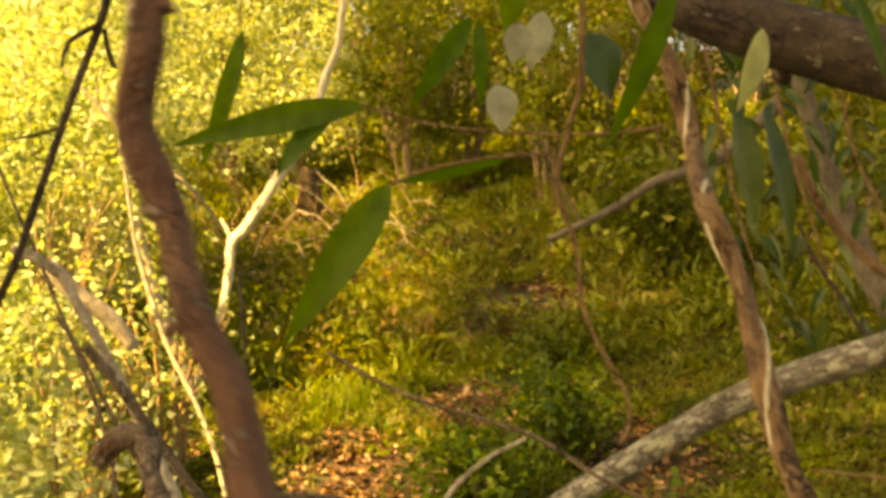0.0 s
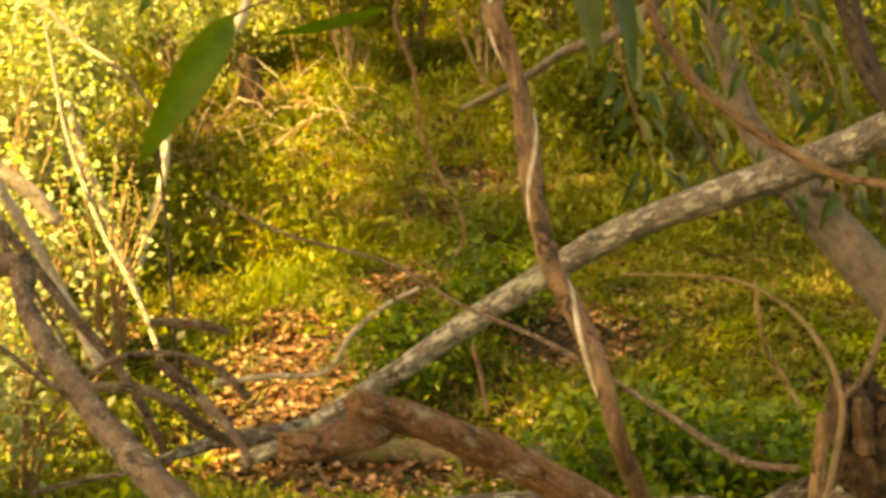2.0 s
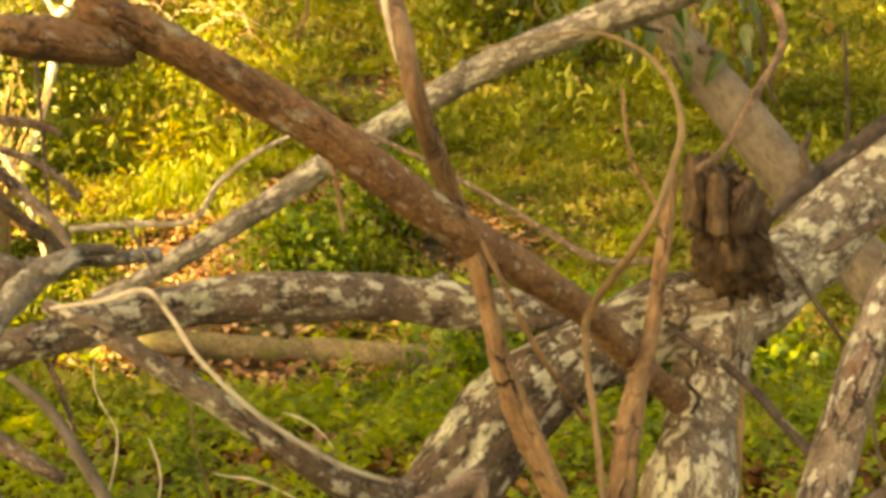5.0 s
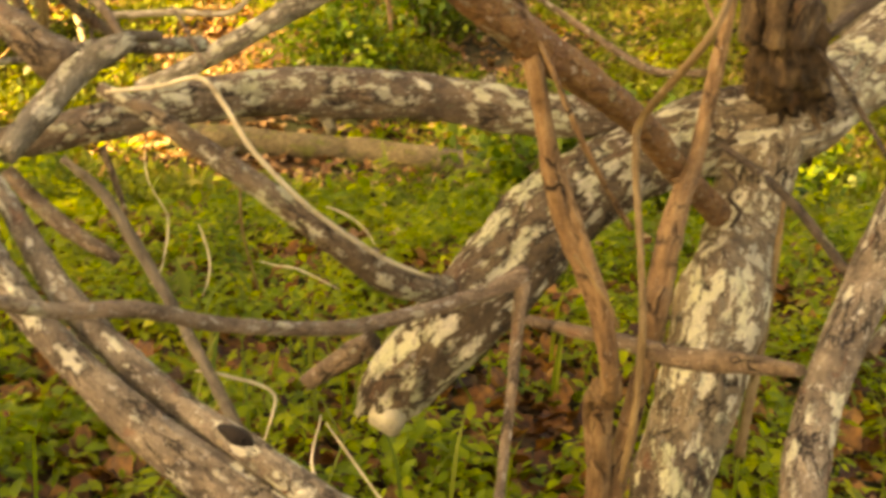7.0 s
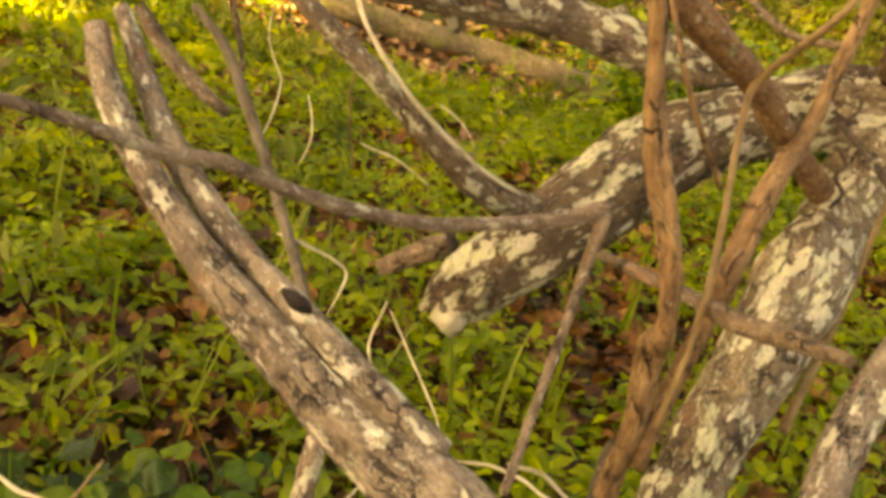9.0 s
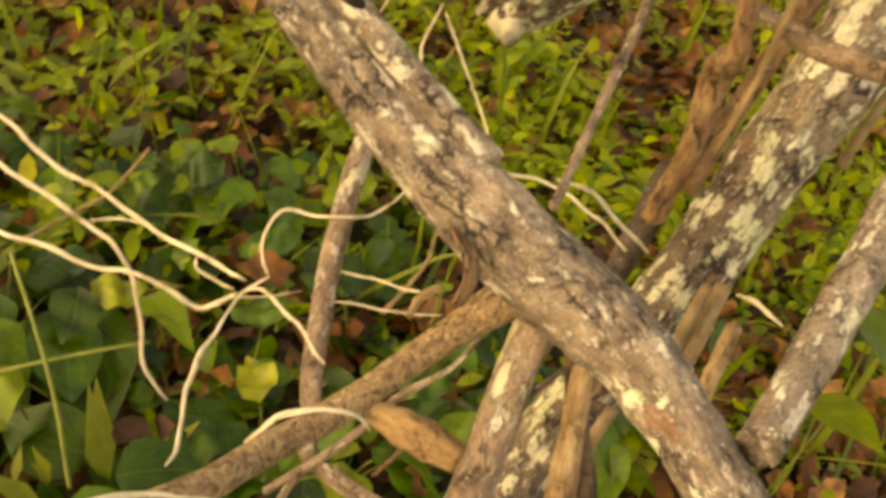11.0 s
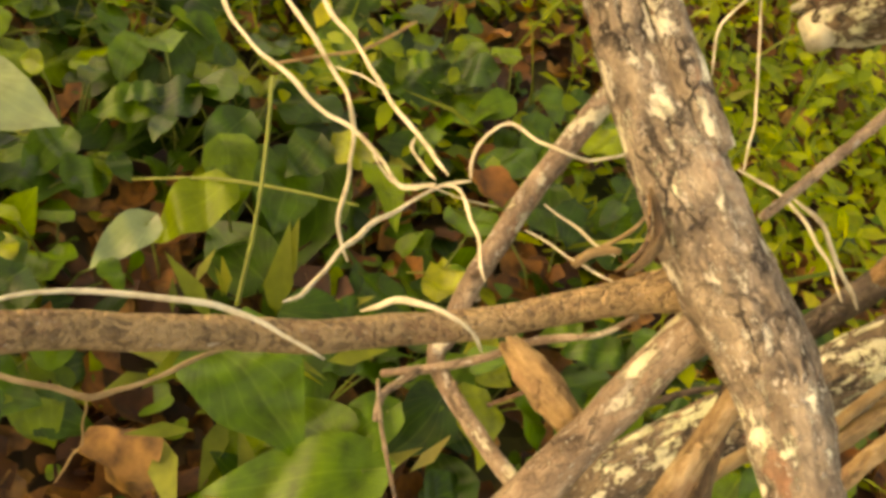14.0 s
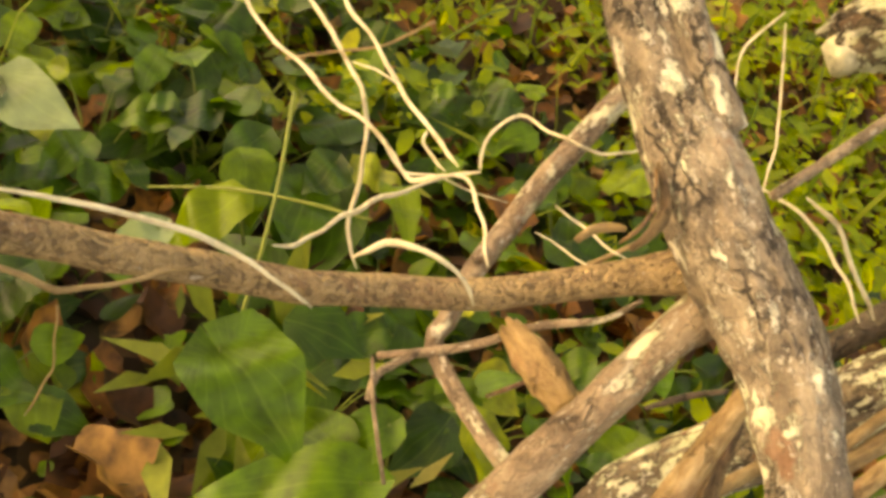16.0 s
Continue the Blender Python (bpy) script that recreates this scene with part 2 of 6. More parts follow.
BROWN_BARK = bark("brown_bark", (0.05, 0.034, 0.024), (0.21, 0.152, 0.108), (0.42, 0.33, 0.245), 0.26, (0.72, 0.69, 0.60), 70.0, fissure=1.0, lip_shade=0.8, raw=0.5, speck=0.35)
TWIG_BARK = bark("mottled_twig_bark", (0.075, 0.052, 0.038), (0.26, 0.187, 0.137), (0.46, 0.37, 0.285), 0.36, (0.72, 0.68, 0.58), 75.0, fissure=0.5, lip_shade=0.5, raw=0.4, speck=0.45)
LEG_BARK = bark("dark_peeling_bark", (0.03, 0.021, 0.014), (0.15, 0.112, 0.075), (0.36, 0.295, 0.205), 0.56, (0.68, 0.69, 0.54), 88.0, fissure=1.0, lip_shade=1.0, raw=0.7, speck=0.4)
ROUGH_BARK = bark("rough_bark", (0.08, 0.05, 0.028), (0.31, 0.205, 0.115), (0.52, 0.37, 0.215), 0.0, (0.60, 0.42, 0.24), 95.0, fissure=0.4, raw=0.6, speck=0.3, warty=0.8)
RED_BARK = bark("red_bark", (0.075, 0.034, 0.015), (0.31, 0.148, 0.064), (0.50, 0.31, 0.16), 0.30, (0.66, 0.60, 0.46), 60.0, fissure=0.7, lip_shade=0.7, raw=0.6, speck=0.42, warty=0.35)
MOTTLED = bark("mottled_bark", (0.10, 0.05, 0.04), (0.25, 0.13, 0.095), (0.42, 0.29, 0.23), 0.42, (0.66, 0.58, 0.52), 520.0, fissure=0.0)
SPOTTED_BARK = bark("spotted_bark", (0.05, 0.038, 0.030), (0.245, 0.198, 0.155), (0.51, 0.44, 0.36), 0.46, (0.80, 0.785, 0.70), 84.0, fissure=1.0, lip_shade=0.9, raw=0.7, speck=0.45)
VINE_BARK = bark("vine_bark", (0.08, 0.044, 0.022), (0.26, 0.155, 0.082), (0.46, 0.31, 0.18), 0.0, (0.5, 0.36, 0.22), 120.0, fissure=1.0, speck=0.2)
TAN_BARK = bark("tan_bark", (0.14, 0.088, 0.044), (0.28, 0.19, 0.097), (0.42, 0.31, 0.18), 0.0, fissure=0.2)
PALE_BARK = bark("pale_bark", (0.44, 0.36, 0.24), (0.74, 0.68, 0.52), (0.87, 0.84, 0.72), 0.0, fissure=0.3)
CRUST_LICHEN = bark("lichen_crust", (0.34, 0.33, 0.25), (0.56, 0.55, 0.43), (0.70, 0.68, 0.54), 0.0, fissure=0.0)
DARK_BARK = bark("dark_bark", (0.03, 0.022, 0.016), (0.085, 0.062, 0.045), (0.18, 0.14, 0.10), 0.22, (0.42, 0.40, 0.33), 60.0)
WOOD = bark("bare_wood", (0.15, 0.085, 0.04), (0.38, 0.25, 0.13), (0.60, 0.45, 0.28), 0.0, fissure=0.5, raw=0.5)
ROT = bark("rotten_wood", (0.012, 0.008, 0.005), (0.095, 0.06, 0.032), (0.26, 0.18, 0.10), 0.0, fissure=1.0, raw=0.3)
# Near-black colours stand for the shade inside the knot hole.
HOLE_SHADE = bark("hole_shade", (0.006, 0.004, 0.003), (0.018, 0.012, 0.008), (0.04, 0.028, 0.018), 0.0, fissure=1.0)
MOSSY = bark("mossy_bark", (0.04, 0.033, 0.021), (0.130, 0.112, 0.073), (0.25, 0.22, 0.15), 0.45, (0.125, 0.145, 0.045), 16.0)
WHITE_BARK = bark("white_sapling_bark", (0.42, 0.37, 0.29), (0.70, 0.66, 0.57), (0.86, 0.83, 0.75), 0.0, fissure=0.4)
BIRCH = bark("pale_trunk_bark", (0.28, 0.22, 0.16), (0.50, 0.44, 0.35), (0.74, 0.70, 0.61), 0.0, fissure=0.6)
LEAF_NEAR = leafy("broad_leaf", [(0.0, (0.010, 0.042, 0.003)), (0.45, (0.030, 0.096, 0.005)), (0.80, (0.066, 0.150, 0.007)), (0.95, (0.15, 0.225, 0.010)), (1.0, (0.24, 0.28, 0.025))], 0.32, 0.38, vein=0.6, spec=0.32, mottle=1.6)
LEAF_MID = leafy("herb_leaf", [(0.0, (0.030, 0.075, 0.005)), (0.35, (0.125, 0.215, 0.010)), (0.75, (0.265, 0.335, 0.018)), (1.0, (0.40, 0.40, 0.05))], 0.48, 0.45, drift=3.0)
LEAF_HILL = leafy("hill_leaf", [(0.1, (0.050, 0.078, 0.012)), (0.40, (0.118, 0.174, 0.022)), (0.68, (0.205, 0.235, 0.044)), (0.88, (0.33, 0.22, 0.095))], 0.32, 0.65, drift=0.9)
# Sunlight on the left is put into these raised, pale leaf colours.
LEAF_SUN = leafy("sun_pale_leaf", [(0.0, (0.06, 0.115, 0.03)), (0.4, (0.225, 0.315, 0.14)), (0.8, (0.48, 0.54, 0.34)), (1.0, (0.70, 0.71, 0.55))], 0.35, 0.6, drift=1.2)
LEAF_LONG = leafy("long_leaf", [(0.0, (0.045, 0.125, 0.010)), (1.0, (0.10, 0.19, 0.018))], 0.42, 0.45)
LEAF_VINE = leafy("vine_leaf", [(0.0, (0.02, 0.055, 0.012)), (0.6, (0.05, 0.11, 0.022)), (1.0, (0.18, 0.23, 0.09))], 0.3, 0.35, spec=0.5)
LITTER = leafy("dead_leaf", [(0.0, (0.032, 0.012, 0.004)), (0.4, (0.12, 0.045, 0.010)), (0.75, (0.22, 0.095, 0.023)), (1.0, (0.29, 0.155, 0.05))], 0.18, 0.55, mottle=2.6)
# Dead leaves of the farther ground: sunlight put into paler colours.
LITTER_SUNLIT = leafy("sunlit_dead_leaf", [(0.0, (0.06, 0.03, 0.014)), (0.4, (0.20, 0.105, 0.05)), (0.75, (0.36, 0.225, 0.125)), (1.0, (0.50, 0.37, 0.25))], 0.15, 0.6, mottle=2.0)
LEAF_BUSH = leafy("bush_leaf", [(0.0, (0.024, 0.066, 0.007)), (0.5, (0.078, 0.165, 0.014)), (1.0, (0.21, 0.28, 0.030))], 0.35, 0.45)
LEAF_FRESH = leafy("fresh_leaf", [(0.0, (0.085, 0.165, 0.006)), (1.0, (0.14, 0.22, 0.010))], 0.4, 0.4, vein=0.7)
LEAF_DULL = leafy("pale_underside_leaf", [(0.0, (0.12, 0.19, 0.075)), (1.0, (0.17, 0.24, 0.11))], 0.2, 0.35, vein=0.5, spec=0.5)
GREEN_STALK = leafy("green_stalk", [(0.0, (0.08, 0.13, 0.02)), (1.0, (0.16, 0.20, 0.04))], 0.1, 0.5)
GRASS = leafy("grass_blade", [(0.0, (0.05, 0.11, 0.010)), (1.0, (0.15, 0.19, 0.025))], 0.4, 0.55)
LEAF_PALE = leafy("pale_leaf", [(0.0, (0.30, 0.34, 0.26)), (1.0, (0.42, 0.46, 0.38))], 0.2, 0.4)
SOIL = soil("forest_soil")


# ---- shaping helpers ----
def spline(pts, step):
    """Points (x, y, z, r) along a smooth line through the given ones."""
    p = [Vector(q) for q in pts]
    p = [p[0] * 2 - p[1]] + p + [p[-1] * 2 - p[-2]]
    out = []
    for a, b, c, d in zip(p, p[1:], p[2:], p[3:]):
        gap = (c.xyz - b.xyz).length
        n = max(2, min(40, int(gap / step)))
        for i in range(n):
            t = i / n
            q = 0.5 * ((2 * b) + (c - a) * t + (2 * a - 5 * b + 4 * c - d) * t * t + (3 * b - a - 3 * c + d) * t ** 3)
            out.append((q.xyz.copy(), max(q.w, 0.0005)))
    out.append((p[-2].xyz.copy(), p[-2].w))
    return out


def stem_mesh(name, pts, mat, sides=12, knobbly=0.10, step=0.0, ragged=0.0, ridge=0.0, seed=0.0):
    """A stem with uneven girth, knots and closed ends."""
    mean = sum(q[3] for q in pts) / len(pts)
    line = spline(pts, step or max(0.006, mean * 0.8))
    verts, faces, grain = [], [], []
    tangent = (line[1][0] - line[0][0]).normalized()
    side = tangent.orthogonal().normalized()
    run = 0.0
    for i, (p, r) in enumerate(line):
        if i:
            run += (p - line[i - 1][0]).length
        nxt = line[min(i + 1, len(line) - 1)][0] - line[max(i - 1, 0)][0]
        tangent = nxt.normalized() if nxt.length > 1e-9 else tangent
        side = (side - tangent * side.dot(tangent)).normalized()
        up = tangent.cross(side)
        for k in range(sides):
            a = 2 * math.pi * k / sides
            way = side * math.cos(a) + up * math.sin(a)
            bump = noise.noise(Vector((way.x * 1.3, way.y * 1.3, run / max(r, 0.002) * 0.35 + seed))) * knobbly
            bump += noise.noise(Vector((way.x * 4 + 9, way.y * 4 + way.z * 3, run / max(r, 0.002) * 1.1 + seed))) * knobbly * 0.55
            if ridge:
                crest = noise.noise(Vector((math.cos(a) * 5.5, math.sin(a) * 5.5, run * 14 + seed)))
                bump += ridge * (0.5 - abs(crest)) + ridge * 0.6 * noise.noise(Vector((math.cos(a) * 12, math.sin(a) * 12, run * 60 + seed)))
            shift = 0.0
            if ragged and i in (0, len(line) - 1):
                shift = (noise.noise(Vector((way.x * 5, way.y * 5, way.z * 5 + seed))) * ragged) * r * (-1 if i == 0 else 1)
            verts.append(p + way * r * (1 + bump) + tangent * shift)
            grain.append((math.cos(a) * r, math.sin(a) * r, run + seed))
    n = len(line)
    for i in range(n - 1):
        for k in range(sides):
            k2 = (k + 1) % sides
            faces.append((i * sides + k, i * sides + k2, (i + 1) * sides + k2, (i + 1) * sides + k))
    for end, i in ((0, 0), (1, n - 1)):
        c = len(verts)
        t = (line[1][0] - line[0][0]).normalized() if not end else (line[-1][0] - line[-2][0]).normalized()
        verts.append(line[i][0] + t * line[i][1] * (0.35 if end else -0.35) * (-1 if ragged else 1))
        grain.append((0, 0, run * end + seed))
        for k in range(sides):
            k2 = (k + 1) % sides
            faces.append((i * sides + k, i * sides + k2, c) if end else (i * sides + k2, i * sides + k, c))
    me = bpy.data.meshes.new(name)
    me.from_pydata(verts, [], faces)
    me.polygons.foreach_set("use_smooth", [True] * len(me.polygons))
    at = me.attributes.new("grain", "FLOAT_VECTOR", "POINT")
    at.data.foreach_set("vector", [c for g in grain for c in g])
    me.materials.append(mat)
    return me


def part(name, me, parent=None, label=""):
    ob = new(name, me)
    if parent:
        ob.parent = parent
    if label:
        ob["label"] = label
    return ob


def scatter(name, mat, pos, size, yaw, tilt, lean, shape, faces, smooth=True):
    """One mesh of many leaves: positions, sizes and turns as arrays, one outline."""
    n = len(pos)
    cy, sy, ct, st, cl, sl = np.cos(yaw), np.sin(yaw), np.cos(tilt), np.sin(tilt), np.cos(lean), np.sin(lean)
    x, y, z = (np.asarray(shape, float).T[:, None, :] * np.asarray(size)[None, :, None])
    x, z = x * cl[:, None] + z * sl[:, None], -x * sl[:, None] + z * cl[:, None]
    y, z = y * ct[:, None] - z * st[:, None], y * st[:, None] + z * ct[:, None]
    x, y = x * cy[:, None] - y * sy[:, None], x * sy[:, None] + y * cy[:, None]
    v = np.stack([x, y, z], -1) + np.asarray(pos)[:, None, :]
    k = len(shape)
    me = bpy.data.meshes.new(name)
    fs = [tuple(i * k + j for j in face) for i in range(n) for face in faces]
    me.from_pydata(v.reshape(-1, 3).tolist(), [], fs)
    if smooth:
        me.polygons.foreach_set("use_smooth", [True] * len(me.polygons))
    at = me.attributes.new("leaf", "FLOAT_VECTOR", "POINT")
    at.data.foreach_set("vector", np.tile(np.asarray(shape, float).ravel(), n))
    me.materials.append(mat)
    return me


HALF = ((0.10, 0.0, 0.02), (0.22, 0.0, 0.04), (0.32, 0.06, 0.06), (0.37, 0.18, 0.08), (0.37, 0.32, 0.08), (0.32, 0.48, 0.06), (0.24, 0.65, 0.03), (0.12, 0.84, -0.02))
MIDRIB = ((0, 0.03, 0), (0, 0.22, -0.01), (0, 0.45, -0.01), (0, 0.72, -0.03), (0, 1.0, -0.10))
HEART = list(MIDRIB) + list(HALF) + [(-x, y, z) for x, y, z in HALF]
HEART_SIDE = [(0, 5, 6, 7), (0, 7, 8, 1), (1, 8, 9), (1, 9, 10, 2), (2, 10, 11, 3), (3, 11, 12, 4)]
HEART_FACES = HEART_SIDE + [tuple(k if k < 5 else k + 8 for k in reversed(f)) for f in HEART_SIDE]
ROWS, COLS = 12, 6


def heart_row(i):
    """One row across a broad pointed leaf, from edge to edge."""
    t = i / ROWS
    half = 0.43 * math.sin(math.pi * t ** 0.58) ** 0.85 * (1 - 0.12 * t) + 0.004
    back = 0.20 * max(0.0, 1 - t / 0.4)
    return [(half * u, t - back * abs(u) ** 1.5, 0.02 - 0.05 * t * t) for u in [2 * j / COLS - 1 for j in range(COLS + 1)]]


FINE_HEART = [v for i in range(ROWS + 1) for v in heart_row(i)]
FINE_FACES = [(i * (COLS + 1) + j, i * (COLS + 1) + j + 1, (i + 1) * (COLS + 1) + j + 1, (i + 1) * (COLS + 1) + j) for i in range(ROWS) for j in range(COLS)]
OVAL = [(0, 0, 0), (-0.26, 0.35, 0.06), (-0.2, 0.72, 0.03), (0, 1, -0.1), (0.2, 0.72, 0.03), (0.26, 0.35, 0.06), (0, 0.5, 0)]
OVAL_FACES = [(0, 6, 1), (1, 6, 2), (2, 6, 3), (3, 6, 4), (4, 6, 5), (5, 6, 0)]
CHIP = [(0, 0, 0), (-0.3, 0.45, 0.08), (0, 1, -0.05), (0.3, 0.5, 0.08)]
CHIP_FACES = [(0, 3, 2, 1)]
LANCE = [(0, 0, 0), (-0.13, 0.4, 0.05), (0, 1, -0.10), (0.13, 0.45, 0.05)]
CURL = [(0, 0, 0.08), (-0.20, 0.1, 0.24), (-0.36, 0.4, 0.20), (-0.25, 0.6, 0.10), (-0.27, 0.8, 0.24), (0, 1.05, 0.20), (0.24, 0.82, 0.06),
        (0.20, 0.62, 0.14), (0.34, 0.38, 0.28), (0.18, 0.1, 0.10), (0, 0.5, -0.06)]
CURL_FACES = [(10, i, (i + 1) % 10) for i in range(10)]
BLADE = [(-0.02, 0, 0), (0.02, 0, 0), (-0.018, 0.35, 0.02), (0.018, 0.35, 0.02), (-0.013, 0.7, 0.0), (0.013, 0.7, 0.0), (0, 1, -0.12)]
BLADE_FACES = [(0, 1, 3, 2), (2, 3, 5, 4), (4, 5, 6)]

rng = np.random.default_rng(7)


def rise(x, y):
    """Height of the ground."""
    far = np.maximum(np.asarray(y, float) - 8.0 + 0.12 * np.asarray(x, float), 0)
    hill = 0.26 * far * far / (far + 3.0)
    hill = np.where(far > 40, 0.26 * 1600 / 43.0, hill)
    near = 0.03 * np.sin(np.asarray(x) * 2.1 + 1) + 0.03 * np.sin(np.asarray(y) * 1.7 + 0.4 * np.asarray(x))
    dip = -(0.74 + 0.07 * np.clip(np.asarray(x, float), -1.5, 1.5)) * np.exp(-((np.asarray(y, float) - 6.1) / 2.1) ** 2)
    return hill + near + dip + 0.10 * np.sin(np.asarray(x) * 0.5) * np.minimum(far, 4) / 4


# -- lines --
DIAG_LOG = [(-0.170, 1.905, 0.667, 0.0154), (-0.084, 1.889, 0.710, 0.0169), (0.114, 1.891, 0.830, 0.0200), (0.270, 1.881, 0.934, 0.0224), (0.529, 1.816, 1.097, 0.0243), (0.779, 1.680, 1.205, 0.0282), (0.903, 1.567, 1.270, 0.0288), (0.990, 1.456, 1.322, 0.0294), (1.116, 1.308, 1.382, 0.0291)]
BACK_TRUNK = [(0.844, 2.660, 1.831, 0.0217), (0.963, 2.627, 1.440, 0.0261), (1.011, 2.560, 1.270, 0.0336), (1.095, 2.470, 1.133, 0.0482), (1.205, 2.354, 0.966, 0.0548), (1.299, 2.228, 0.813, 0.0585), (1.402, 2.073, 0.645, 0.0621), (1.488, 1.901, 0.480, 0.0629)]
RED_LIMB = [(0.108, 0.434, 1.121, 0.0081), (0.142, 0.460, 1.104, 0.0099), (0.187, 0.487, 1.077, 0.0109), (0.239, 0.514, 1.043, 0.0118), (0.303, 0.576, 0.993, 0.0131), (0.427, 0.732, 0.904, 0.0119), (0.505, 0.847, 0.830, 0.0124), (0.595, 0.980, 0.750, 0.0145)]
RED_STUB = [(0.071, 0.403, 1.105, 0.0089), (0.097, 0.419, 1.103, 0.0106), (0.123, 0.458, 1.101, 0.0104)]
TRUNK_MAIN = [(0.240, 0.861, 0.566, 0.0225), (0.259, 0.875, 0.596, 0.0345), (0.334, 0.911, 0.672, 0.0414), (0.400, 0.968, 0.727, 0.0443), (0.493, 1.043, 0.772, 0.0423), (0.600, 1.086, 0.805, 0.0444), (0.690, 1.097, 0.821, 0.0487), (0.809, 1.188, 0.857, 0.0462), (0.933, 1.300, 0.914, 0.0509), (1.094, 1.402, 1.014, 0.0517), (1.284, 1.501, 1.129, 0.0525)]
TRUNK_LEG = [(0.680, 1.087, 0.817, 0.0420), (0.643, 1.029, 0.702, 0.0408), (0.579, 0.889, 0.666, 0.0430), (0.518, 0.786, 0.556, 0.0359), (0.473, 0.685, 0.492, 0.0316), (0.367, 0.516, 0.356, 0.0279), (0.352, 0.433, 0.319, 0.0272), (0.344, 0.388, 0.259, 0.0258)]
STUMP = [(0.695, 1.110, 0.800, 0.0400), (0.690, 1.085, 0.855, 0.0390), (0.668, 1.045, 0.905, 0.0340), (0.650, 1.020, 0.950, 0.0315), (0.638, 1.000, 0.978, 0.0250)]
LOG_C = [(-0.151, 0.807, 0.834, 0.0091), (-0.093, 0.842, 0.837, 0.0132), (-0.026, 0.876, 0.848, 0.0163), (0.049, 0.920, 0.861, 0.0203), (0.121, 0.955, 0.867, 0.0220), (0.204, 0.983, 0.864, 0.0237), (0.294, 1.016, 0.855, 0.0239), (0.389, 1.039, 0.838, 0.0231), (0.491, 1.080, 0.824, 0.0208)]
GROUND_LOG = [(-0.80, 6.60, -0.571, 0.075), (-0.30, 6.60, -0.611, 0.085), (0.30, 6.60, -0.659, 0.092), (0.75, 6.60, -0.695, 0.088), (1.15, 6.60, -0.727, 0.075)]
LIMB_F = [(0.003, 0.792, 0.898, 0.0061), (0.047, 0.761, 0.887, 0.0076), (0.091, 0.749, 0.861, 0.0092), (0.144, 0.756, 0.822, 0.0103), (0.198, 0.781, 0.774, 0.0125), (0.246, 0.815, 0.728, 0.0136), (0.300, 0.877, 0.695, 0.0141)]
VINE_F = [(0.011, 0.769, 0.901, 0.0018), (0.055, 0.755, 0.910, 0.0021), (0.089, 0.738, 0.921, 0.0022), (0.109, 0.724, 0.903, 0.0020), (0.129, 0.718, 0.872, 0.0020), (0.165, 0.728, 0.830, 0.0022), (0.202, 0.755, 0.792, 0.0022), (0.241, 0.788, 0.757, 0.0022), (0.283, 0.826, 0.727, 0.0020)]
FRONT_STEM = [(-0.064, 0.654, 0.845, 0.0087), (-0.034, 0.611, 0.809, 0.0104), (0.014, 0.573, 0.770, 0.0113), (0.073, 0.539, 0.729, 0.0136), (0.133, 0.501, 0.703, 0.0175), (0.188, 0.474, 0.677, 0.0201), (0.244, 0.450, 0.658, 0.0267), (0.288, 0.426, 0.645, 0.0282), (0.343, 0.395, 0.637, 0.0254), (0.388, 0.356, 0.627, 0.0221), (0.420, 0.315, 0.616, 0.0196), (0.451, 0.291, 0.599, 0.0200), (0.484, 0.273, 0.576, 0.0200)]
FRONT_FORK = [(-0.057, 0.686, 0.854, 0.0063), (-0.029, 0.658, 0.823, 0.0082), (0.010, 0.615, 0.787, 0.0104), (0.067, 0.571, 0.751, 0.0103), (0.105, 0.548, 0.732, 0.0102), (0.150, 0.505, 0.727, 0.0094), (0.181, 0.489, 0.713, 0.0101), (0.217, 0.472, 0.696, 0.0116), (0.250, 0.460, 0.679, 0.0112)]
TWIG_H = [(-0.007, 0.289, 0.923, 0.0027), (0.014, 0.322, 0.908, 0.0031), (0.041, 0.354, 0.892, 0.0035), (0.066, 0.383, 0.875, 0.0040), (0.097, 0.413, 0.864, 0.0047), (0.128, 0.460, 0.837, 0.0046), (0.164, 0.507, 0.814, 0.0047), (0.206, 0.554, 0.795, 0.0050), (0.253, 0.602, 0.786, 0.0054), (0.304, 0.649, 0.782, 0.0065), (0.342, 0.674, 0.790, 0.0084)]
TWIG_J = [(0.340, 0.673, 0.787, 0.0063), (0.331, 0.629, 0.743, 0.0045), (0.324, 0.590, 0.734, 0.0041), (0.312, 0.533, 0.701, 0.0037), (0.294, 0.436, 0.680, 0.0032)]
BAR_K = [(0.348, 0.682, 0.748, 0.0044), (0.402, 0.622, 0.759, 0.0058), (0.434, 0.564, 0.772, 0.0077), (0.458, 0.509, 0.794, 0.0072), (0.473, 0.456, 0.814, 0.0038)]
VINE_V = [(0.178, 1.045, 1.662, 0.0065), (0.201, 1.011, 1.581, 0.0066), (0.227, 0.981, 1.515, 0.0068), (0.240, 0.956, 1.447, 0.0071), (0.219, 0.824, 1.380, 0.0064), (0.236, 0.802, 1.334, 0.0066), (0.246, 0.767, 1.274, 0.0068), (0.247, 0.716, 1.215, 0.0069), (0.250, 0.676, 1.178, 0.0069), (0.258, 0.622, 1.146, 0.0056), (0.268, 0.577, 1.113, 0.0044), (0.273, 0.531, 1.084, 0.0043), (0.308, 0.596, 1.009, 0.0043), (0.321, 0.590, 0.973, 0.0048), (0.330, 0.593, 0.935, 0.0052), (0.342, 0.591, 0.885, 0.0059), (0.359, 0.587, 0.842, 0.0062), (0.380, 0.577, 0.794, 0.0061), (0.393, 0.574, 0.740, 0.0062), (0.400, 0.632, 0.710, 0.0086), (0.408, 0.641, 0.625, 0.0082), (0.405, 0.649, 0.545, 0.0077)]
